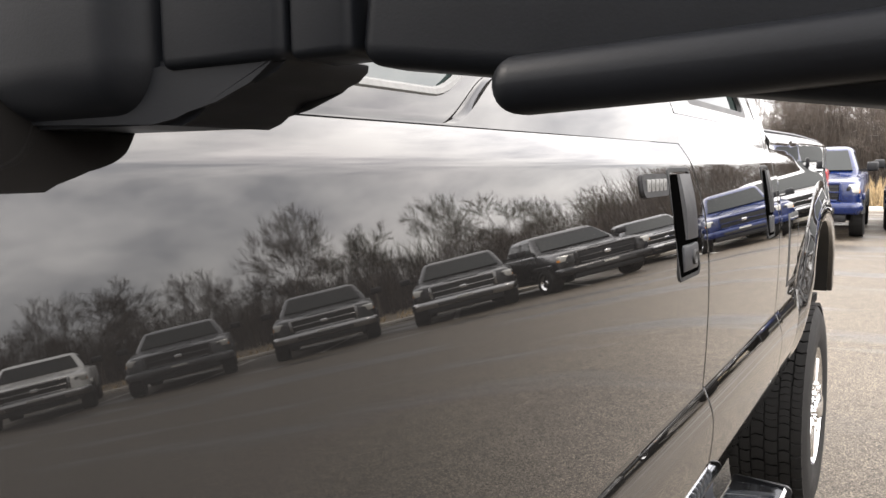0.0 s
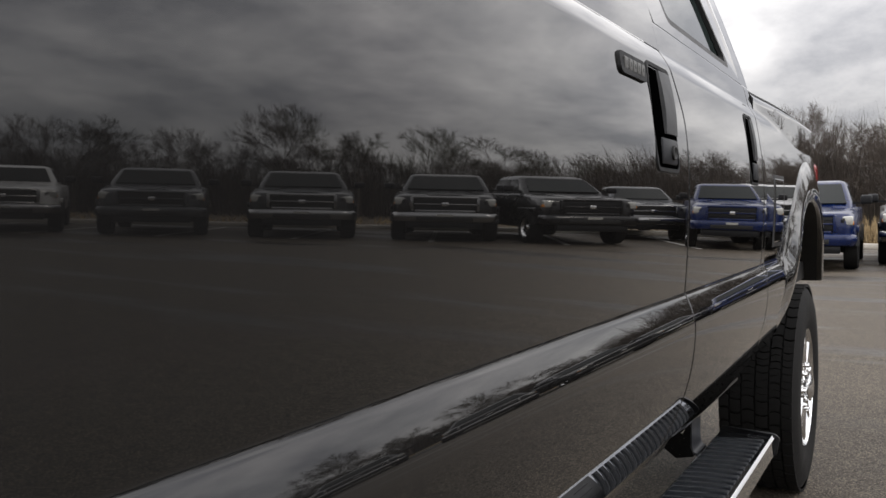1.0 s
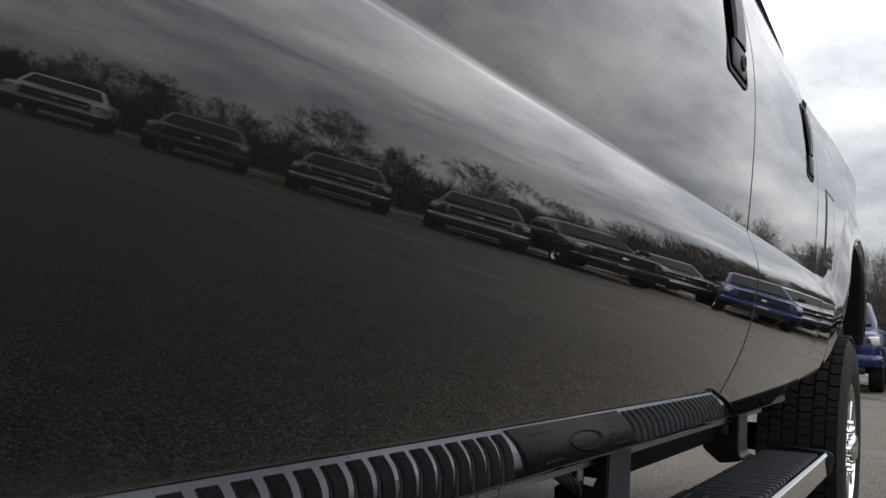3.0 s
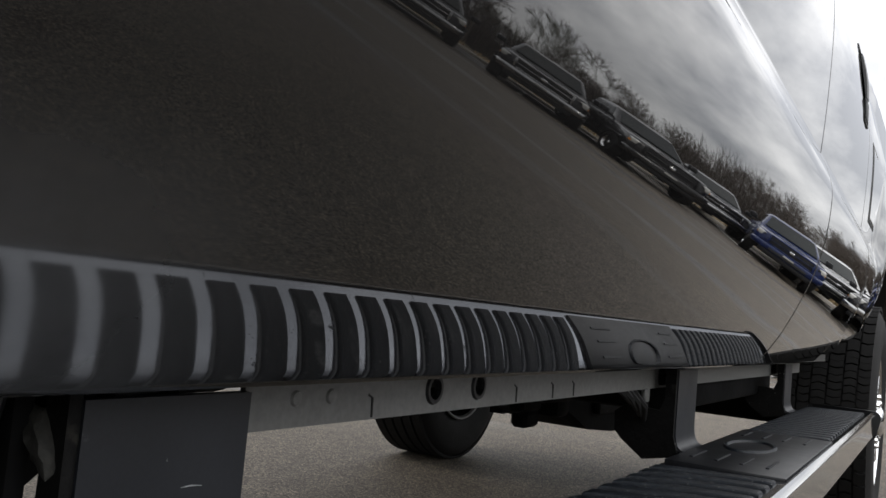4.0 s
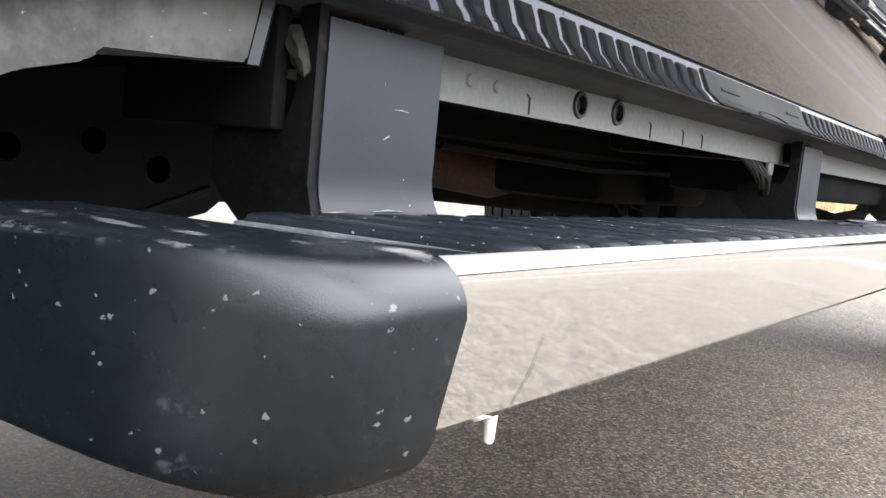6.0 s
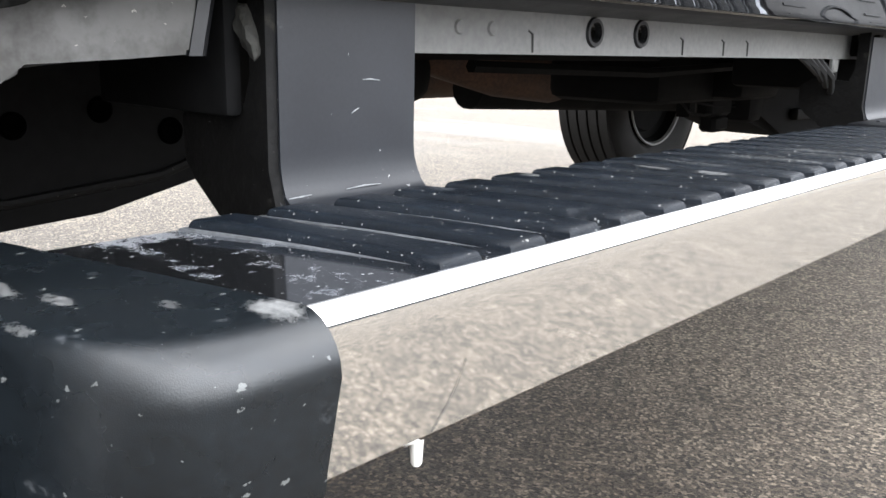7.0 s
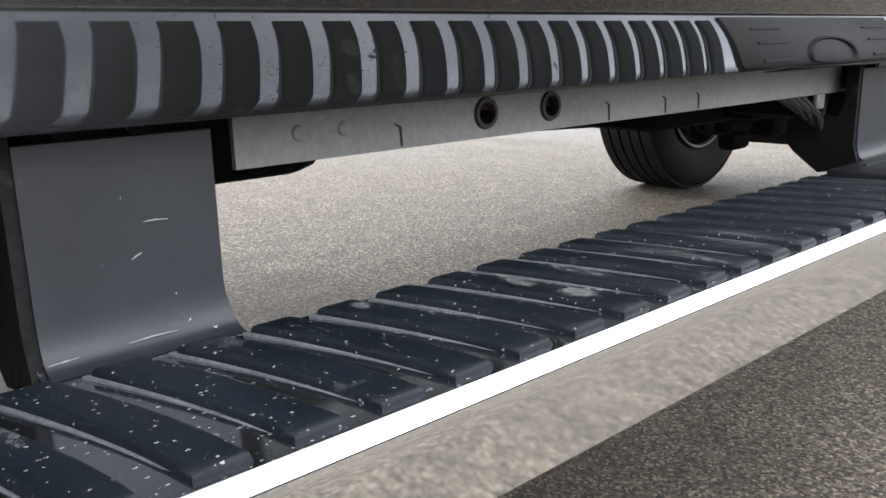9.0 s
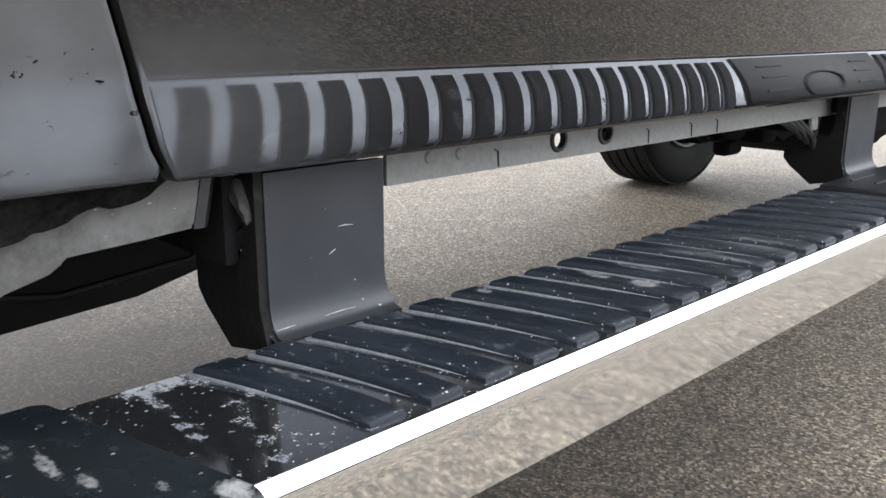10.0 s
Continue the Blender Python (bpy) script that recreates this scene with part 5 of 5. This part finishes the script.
def loft(bm, sections):
    """Skin through closed rings of as many points."""
    rings = [[bm.verts.new(p) for p in s] for s in sections]
    n = len(rings[0])
    for a, b in zip(rings, rings[1:]):
        for k in range(n):
            bm.faces.new((a[k], a[(k + 1) % n], b[(k + 1) % n], b[k]))
    bm.faces.new(rings[0][::-1])
    bm.faces.new(rings[-1])
    return bm


def hull(y, w, z0, z1, shoulder=0.10, waist=0.03):
    """A body section at y: rounded top corners, a bulge at mid height."""
    zm = (z0 + z1) / 2
    h = w / 2
    half = [(h - 0.07, z0), (h - 0.02, z0 + 0.08), (h, zm), (h - waist * 0.5, z1 - shoulder), (h - waist - shoulder * 0.45, z1 - 0.02), (h * 0.5, z1 + 0.005)]
    return [(x, y, z) for x, z in half] + [(-x, y, z) for x, z in half[::-1]]


def slab(pts, shift):
    """A flat pane of the given corners, thickened by a shift."""
    bm = bmesh.new()
    bm.faces.new([bm.verts.new(p) for p in pts])
    r = bmesh.ops.extrude_face_region(bm, geom=bm.faces[:])
    bmesh.ops.translate(bm, vec=shift, verts=[q for q in r["geom"] if isinstance(q, bmesh.types.BMVert)])
    return bm


def cab_ring(y0, y1, w0, w1, z, r=0.12):
    """A cab section at height z: a rounded rectangle in plan, wider at the back."""
    pts = []
    for sx, y, w, n in ((1, y0, w0, -1), (1, y1, w1, 1), (-1, y1, w1, 1), (-1, y0, w0, -1)):
        for k in range(4):
            a = radians(30 * k)
            u, v = (math.sin(a), math.cos(a)) if (sx > 0) == (n < 0) else (math.cos(a), math.sin(a))
            pts.append((sx * (w - r + r * u), y - n * r + n * r * v, z))
    return pts


def parked_truck(paint, m, label, chrome=True, black_grille=False, size=(1.10, 1.06, 1.06)):
    """A tall crew cab pickup with a bluff nose, nose towards -y, on its wheels."""
    t = new("parked_pickup")
    tagged(t, label, "pickup truck", "parked row of pickups")
    bright = M_BRIGHT if chrome else paint
    bm = bmesh.new()
    loft(bm, [hull(0.10, 1.62, 0.66, 1.12, 0.10, 0.05), hull(0.14, 1.80, 0.58, 1.17, 0.10, 0.05), hull(0.24, 1.92, 0.54, 1.20, 0.10, 0.05), hull(0.48, 1.99, 0.52, 1.235, 0.10, 0.05), hull(0.95, 2.03, 0.52, 1.275, 0.10, 0.05),
              hull(1.40, 2.02, 0.52, 1.315, 0.10, 0.05), hull(1.60, 2.01, 0.52, 1.33, 0.07), hull(3.6, 2.01, 0.52, 1.34, 0.06), hull(4.65, 2.04, 0.54, 1.35, 0.05), hull(5.65, 1.99, 0.58, 1.35, 0.05), hull(5.78, 1.92, 0.64, 1.32, 0.05)])
    body = part("body", bm, paint, t, sharp=50)
    part("hood_bulge", loft(bmesh.new(), [hull(0.24, 0.98, 1.12, 1.215, 0.05, 0.06), hull(0.60, 1.06, 1.15, 1.275, 0.05, 0.06), hull(1.42, 1.20, 1.20, 1.352, 0.05, 0.06)]), paint, body)
    bm = bmesh.new()
    loft(bm, [cab_ring(1.36, 3.66, 0.90, 0.90, 1.28), cab_ring(1.55, 3.64, 0.875, 0.88, 1.42), cab_ring(2.06, 3.50, 0.745, 0.755, 1.83), cab_ring(2.18, 3.44, 0.70, 0.71, 1.90), cab_ring(2.40, 3.28, 0.60, 0.61, 1.935)])
    part("cab", bm, paint, t, sharp=60)
    part("windscreen", slab(((-0.77, 1.50, 1.385), (0.77, 1.50, 1.385), (0.65, 2.015, 1.815), (-0.65, 2.015, 1.815)), (0, -0.030, 0.026)), M_CARGLASS, t, "dark windscreen glass")
    for s in (-1, 1):
        for y0, y1, c in ((1.80, 2.50, 0.36), (2.58, 3.42, 0.0)):
            part("side_window", slab(((s * 0.872, y0, 1.42), (s * 0.876, y1, 1.42), (s * 0.757, y1 - 0.06, 1.80), (s * 0.757, y0 + c, 1.80)), (s * 0.014, 0, 0.005)), M_CARGLASS, t)
        part("mirror", boxes((min(s * 1.03, s * 1.25), max(s * 1.03, s * 1.25), 1.62, 1.76, 1.38, 1.58, 0.04, 3), (min(s * 0.88, s * 1.06), max(s * 0.88, s * 1.06), 1.66, 1.72, 1.38, 1.43)), M_PLASTIC, t)
        lamp = part("headlamp", boxes((min(s * 0.63, s * 0.945), max(s * 0.63, s * 0.945), 0.11, 0.34, 0.94, 1.13, 0.035, 3)), M_LAMP, t)
        part("lamp_bezel", boxes((min(s * 0.70, s * 0.80), max(s * 0.70, s * 0.80), 0.100, 0.15, 0.97, 1.09, 0.02, 2)), M_HEM, lamp)
        part("turn_lens", boxes((min(s * 0.90, s * 0.955), max(s * 0.90, s * 0.955), 0.13, 0.28, 0.95, 1.02, 0.008, 2)), M_AMBER, lamp)
        part("fog_lamp", boxes((min(s * 0.66, s * 0.84), max(s * 0.66, s * 0.84), -0.045, 0.04, 0.56, 0.66, 0.02, 2)), M_LAMP, t)
        part("fender_flare", boxes((min(s * 0.97, s * 1.035), max(s * 0.97, s * 1.035), 0.44, 1.46, 0.80, 0.93, 0.03, 3)), paint, t)
    grille = part("grille", boxes((-0.60, 0.60, 0.055, 0.20, 0.80, 1.15, 0.035, 3)), M_HEM if not black_grille else M_PLASTIC, t)
    ring_paint = bright if not black_grille else paint
    part("grille_surround", boxes((-0.62, 0.62, 0.03, 0.10, 1.115, 1.175, 0.02, 3), (-0.56, 0.56, 0.03, 0.10, 0.775, 0.825, 0.018, 3), (-0.645, -0.585, 0.03, 0.10, 0.80, 1.15, 0.02, 3), (0.585, 0.645, 0.03, 0.10, 0.80, 1.15, 0.02, 3)), ring_paint, grille)
    part("grille_bar", boxes((-0.585, 0.585, 0.035, 0.075, 0.955, 0.985, 0.008, 2)), ring_paint, grille)
    for k in range(2):
        part("mesh_bar", boxes((-0.58, 0.58, 0.045, 0.062, 0.875 + 0.17 * k, 0.888 + 0.17 * k, 0.004, 1)), M_PLASTIC, grille)
    part("badge", boxes((-0.065, 0.065, 0.018, 0.05, 0.92, 1.02, 0.012, 2)), M_CHROME, grille)
    bm = bmesh.new()
    loft(bm, [hull(-0.075, 1.60, 0.56, 0.74, 0.04, 0.04), hull(-0.045, 1.86, 0.53, 0.76, 0.04, 0.04), hull(0.08, 2.00, 0.52, 0.775, 0.04, 0.04), hull(0.30, 2.04, 0.52, 0.775, 0.04, 0.04)])
    part("bumper", bm, bright, t, sharp=50)
    part("bumper_insert", boxes((-0.52, 0.52, -0.092, -0.03, 0.555, 0.655, 0.01, 2)), M_HEM, t)
    part("plate_blank", boxes((-0.15, 0.15, -0.105, -0.09, 0.66, 0.72, 0.004, 1)), M_LAMP, t)
    part("air_dam", boxes((-0.72, 0.72, 0.02, 0.14, 0.36, 0.53, 0.03, 2)), M_PLASTIC, t)
    part("bed_well", boxes((-0.84, 0.84, 3.74, 5.66, 1.345, 1.365, 0.005, 1)), M_HEM, t)
    part("underside", boxes((-0.8, 0.8, 0.3, 5.3, 0.38, 0.56)), M_UNDER, t)
    for s in (-1, 1):
        for y in (0.95, 4.65):
            w = new("wheel")
            w.parent = t
            w.matrix_basis = pose(s * 0.875, y, 0.41) @ Matrix.Diagonal((s, 1, 1, 1))
            bm = bmesh.new()
            lathe(bm, [(0.25, 0.10), (0.28, 0.145), (0.36, 0.15), (0.40, 0.125), (0.41, 0.0), (0.40, -0.12), (0.3, -0.13)], 32)
            part("tyre", bm, M_TYRE, w)
            bm = bmesh.new()
            lathe(bm, [(0.0, 0.12), (0.07, 0.12), (0.08, 0.10), (0.21, 0.085), (0.24, 0.135), (0.262, 0.13)], 32)
            rim = part("rim", bm, M_CHROME, w)
            for k in range(6):
                a = 2 * math.pi * k / 6
                bm = bmesh.new()
                add_box(bm, 0.096, 0.108, -0.035, 0.035, 0.10, 0.205, 0.005, 1, Matrix.Rotation(a, 4, "X"))
                part("rim_window", bm, M_HEM, rim)
            bm = bmesh.new()
            lathe(bm, [(0.405, 0.150), (0.412, 0.162), (0.500, 0.160), (0.505, 0.10)], 32)
            bmesh.ops.delete(bm, geom=[q for q in bm.verts if q.co.z < 0.06], context="VERTS")
            part("arch_lip", bm, M_HEM, w)
    t.matrix_basis = m @ Matrix.Diagonal((*size, 1))
    return t


P_WHITE = car_paint("white_paint", (0.72, 0.72, 0.70))
P_CHAR = car_paint("charcoal_paint", (0.030, 0.032, 0.034))
P_BLACK = car_paint("black_paint", (0.012, 0.012, 0.013))
P_BLUE = car_paint("blue_paint", (0.0012, 0.0105, 0.064))
P_GREY = car_paint("mid_grey_paint", (0.070, 0.073, 0.078))
M_BRIGHT = mat("weathered_chrome", (0.42, 0.42, 0.42), 0.16, 1.0, 0.1)
P_SILVER = car_paint("silver_paint", (0.42, 0.42, 0.42))
ROW = Vector((0.873, -0.488))
AHEAD = math.degrees(math.atan2(0.488, 0.873))


def in_row(k, back=0.0, turn=0.0):
    x, y = 7.9 + ROW.x * k + 0.488 * back, 15.1 + ROW.y * k + 0.873 * back
    return pose(x, y, 0, 0, 0, -AHEAD + turn)


parked_truck(P_WHITE, in_row(9.2, 0, -23), "white pickup parked nose out in the row")
parked_truck(P_GREY, in_row(6.1, 0, -16), "grey pickup with a dark grille parked in the row", False)
parked_truck(P_CHAR, in_row(3.0, 0, -9), "charcoal pickup with chrome grille parked in the row")
parked_truck(P_BLACK, in_row(0.1), "black pickup with a wide chrome grille parked in the row")
parked_truck(P_BLACK, in_row(-2.95, 0.0, -15), "black pickup parked at a slight angle in the row", False, True)
parked_truck(P_GREY, in_row(-5.0, 3.2), "grey pickup parked a little back in the row", True, False, (0.95, 0.95, 0.95))
parked_truck(P_BLUE, in_row(-5.88, 0.0, 14), "bright blue pickup with a black grille in the row", False, True, (0.86, 0.9, 0.98))
parked_truck(P_SILVER, in_row(-8.2, 2.6, 10), "silver pickup parked beside a blue one")
parked_truck(P_BLUE, pose(-1.60, 17.4, 0, 0, 0, 2), "bright blue pickup at the end of the row", False, True, (0.95, 0.95, 0.91))

parked_truck(P_BLACK, pose(0.62, 19.3, 0, 0, 0, 2), "black pickup beside the blue one at the row's end", True, False, (0.97, 0.97, 0.94))

# ---------- kerb, painted bay lines, verge ----------
M_KERB = mat("pale_concrete", (0.50, 0.47, 0.42), 0.8, 0, 0.2, 2, 60, bump=0.3, bump_scale=60)
M_LINE = mat("worn_white_line", (0.62, 0.60, 0.56), 0.7, 0, 0.3, 6, 60)
M_GRASS = mat("dry_grass", (0.27, 0.195, 0.10), 0.9, 0, 0.4, 0.6, 12, second=(0.36, 0.27, 0.15))
bm = bmesh.new()
add_box(bm, -22, 34, 6.6, 6.9, 0.0, 0.15, 0.02, 2)
kerb = part("kerb", bm, M_KERB)
kerb.matrix_basis = pose(7.9, 15.1, 0, 0, 0, -AHEAD)
tagged(kerb, "pale concrete kerb along the lot's edge", "kerb", kind="structure")
for k in range(9):
    ln = part("bay_line", boxes((-0.06, 0.06, 0.2, 5.6, 0.004, 0.008)), M_LINE)
    ln.matrix_basis = in_row(-8.0 + 2.85 * k - 0.2)
    tagged(ln, "worn white parking bay line on asphalt", "road marking", "bay lines", "structure")

rng = random.Random(7)
bm = bmesh.new()
for k in range(5200):
    u, v = rng.uniform(-26, -8) if k % 4 else rng.uniform(-8, 34), rng.uniform(7.2, 13.5)
    h = rng.uniform(0.45, 1.05) * (1.0 if k % 4 else 0.35)
    a = rng.uniform(0, math.pi)
    w = rng.uniform(0.02, 0.05)
    dx, dy = math.cos(a) * w, math.sin(a) * w
    lx, ly = rng.uniform(-0.2, 0.2), rng.uniform(-0.2, 0.2)
    q = [bm.verts.new((u - dx, v - dy, 0)), bm.verts.new((u + dx, v + dy, 0)), bm.verts.new((u + lx, v + ly, h))]
    bm.faces.new(q)
grass = part("grass", bm, M_GRASS, smooth=False)
grass.matrix_basis = pose(7.9, 15.1, 0, 0, 0, -AHEAD)
tagged(grass, "tall dry straw-coloured grass behind the kerb", "grass", kind="stuff")
bm = bmesh.new()
bmesh.ops.create_grid(bm, x_segments=30, y_segments=10, size=1)
for v in bm.verts:
    v.co = Vector((v.co.x * 120, 67 + v.co.y * 60, 0.02 + 0.25 * noise.noise(v.co * 7) ** 2))
verge = part("verge", bm, mat("brown_meadow", (0.11, 0.085, 0.055), 0.9, 0, 0.4, 0.6, 12))
verge.matrix_basis = pose(7.9, 15.1, 0, 0, 0, -AHEAD)
tagged(verge, "dry brown meadow beyond the kerb", "verge", kind="structure")

# ---------- bare trees and brush ----------
M_BARK = mat("grey_bark", (0.13, 0.112, 0.095), 0.9, 0, 0.3, 6, 60)
M_BRUSH = mat("dark_brush", (0.052, 0.042, 0.035), 0.9, 0, 0.3, 3, 40)
M_TWIG = mat("brown_twigs", (0.088, 0.073, 0.062), 0.9, 0, 0.3, 3, 40)


def grow(bm_trunk, bm_twig, p, d, length, radius, depth, r):
    """A limb that wanders a little and forks into thinner ones."""
    seg = 3 if depth > 1 else (2 if depth == 1 else 1)
    pts, rad = [p], [radius]
    for k in range(seg):
        d = (d + Vector((r.uniform(-1, 1), r.uniform(-1, 1), r.uniform(-0.4, 0.7))) * 0.10).normalized()
        p = p + d * length / seg
        pts.append(p)
        rad.append(radius * (1 - 0.45 * (k + 1) / seg))
    tube(bm_trunk if depth > 3 else bm_twig, pts, rad, 7 if depth > 4 else (4 if depth > 2 else 3), False)
    if depth == 0:
        return
    n = (0, 6, 6, 5, 5, 6)[depth]
    for k in range(n):
        u = r.uniform(0.35, 1.0) if k else 1.0
        i = min(int(u * seg), seg - 1)
        q = pts[i].lerp(pts[i + 1], u * seg - i)
        side = d.orthogonal()
        side.rotate(Matrix.Rotation(r.uniform(0, 6.28), 3, d))
        nd = (d * r.uniform(0.8, 1.2) + side * r.uniform(0.35, 0.72) + Vector((0, 0, 0.16))).normalized()
        grow(bm_trunk, bm_twig, q, nd, length * r.uniform(0.50, 0.72), max(rad[i + 1] * 0.48, 0.0045), depth - 1, r)


def bare_tree(seed, height, spread):
    r = random.Random(seed)
    t = new("bare_tree")
    tagged(t, "leafless tree with a fan of thin brown twigs", "tree", "bare trees behind the lot")
    b1, b2 = bmesh.new(), bmesh.new()
    grow(b1, b2, Vector((0, 0, -0.1)), Vector((0, 0, 1)), height * 0.40, height * 0.013, 5, r)
    for b in (b1, b2):
        for v in b.verts:
            v.co.x *= spread
            v.co.y *= spread
    part("trunk", b1, M_BARK, t)
    part("crown", b2, M_TWIG, t)
    return t


TREES = [bare_tree(3, 6.6, 1.15), bare_tree(11, 7.6, 0.8), bare_tree(29, 6.2, 1.3), bare_tree(41, 8.0, 0.65)]
r = random.Random(5)
places = []
for u in [0.5 * q - 30 for q in range(0, 40)] + [1.6 * q - 10 for q in range(44)]:
    places.append((u + r.uniform(-0.9, 0.9), r.uniform(17, 30)))
for i, (u, v) in enumerate(places):
    src = TREES[i % 4]
    s = r.uniform(0.62, 0.98) * (1.22 if r.random() < 0.2 else 1)
    m = pose(7.9, 15.1, 0, 0, 0, -AHEAD) @ pose(u, v, 0, 0, 0, r.uniform(0, 360)) @ Matrix.Diagonal((s, s, s, 1))
    if i < 4:
        src.matrix_basis = m
    else:
        c = copy_thing(src, m)
        c.scale = (s, s, s)
# thicket of brush below the trees
bm = bmesh.new()
for k in range(34000):
    u, v = r.uniform(-50, 70), r.uniform(17, 34)
    h = r.uniform(1.3, 6.2) * (0.75 + 0.5 * noise.noise((u * 0.16, 3, 0)))
    lean = Vector((r.uniform(-0.22, 0.22), r.uniform(-0.22, 0.22), 0))
    w = r.uniform(0.008, 0.022)
    a = r.uniform(0, 3.14)
    d = Vector((math.cos(a) * w, math.sin(a) * w, 0))
    base = Vector((u, v, 0))
    tip = base + lean * h + Vector((0, 0, h))
    mid = base.lerp(tip, 0.5) + Vector((r.uniform(-0.2, 0.2), r.uniform(-0.2, 0.2), 0.1))
    q = [bm.verts.new(p) for p in (base - d, base + d, mid + d * 0.7, mid - d * 0.7)]
    bm.faces.new(q)
    e = bm.verts.new(tip)
    bm.faces.new((q[3], q[2], e))
    for j in range(5):
        o = mid.lerp(tip, r.uniform(0, 0.7))
        e1 = o + Vector((r.uniform(-0.5, 0.5), r.uniform(-0.5, 0.5), r.uniform(0.4, 1.2)))
        bm.faces.new([bm.verts.new(o - d * 0.5), bm.verts.new(o + d * 0.5), bm.verts.new(e1)])
brush = part("brush", bm, M_BRUSH, smooth=False)
brush.matrix_basis = pose(7.9, 15.1, 0, 0, 0, -AHEAD)
tagged(brush, "dense leafless brown thicket along the tree line", "brush", kind="stuff")
# far wooded rise that closes the horizon
bm = bmesh.new()
n = 160
lo, hi = [], []
for k in range(n + 1):
    a = 2 * math.pi * k / n
    h = 4.5 + 2.5 * noise.noise((k * 0.31, 0, 0)) + 1.2 * noise.noise((k * 1.3, 5, 0))
    lo.append(bm.verts.new((150 * math.cos(a), 150 * math.sin(a), -0.5)))
    hi.append(bm.verts.new((153 * math.cos(a), 153 * math.sin(a), h)))
for k in range(n):
    bm.faces.new((lo[k], lo[k + 1], hi[k + 1], hi[k]))
back = part("backdrop", bm, M_TWIG)
tagged(back, "low brown line of distant woods", "backdrop", kind="structure")
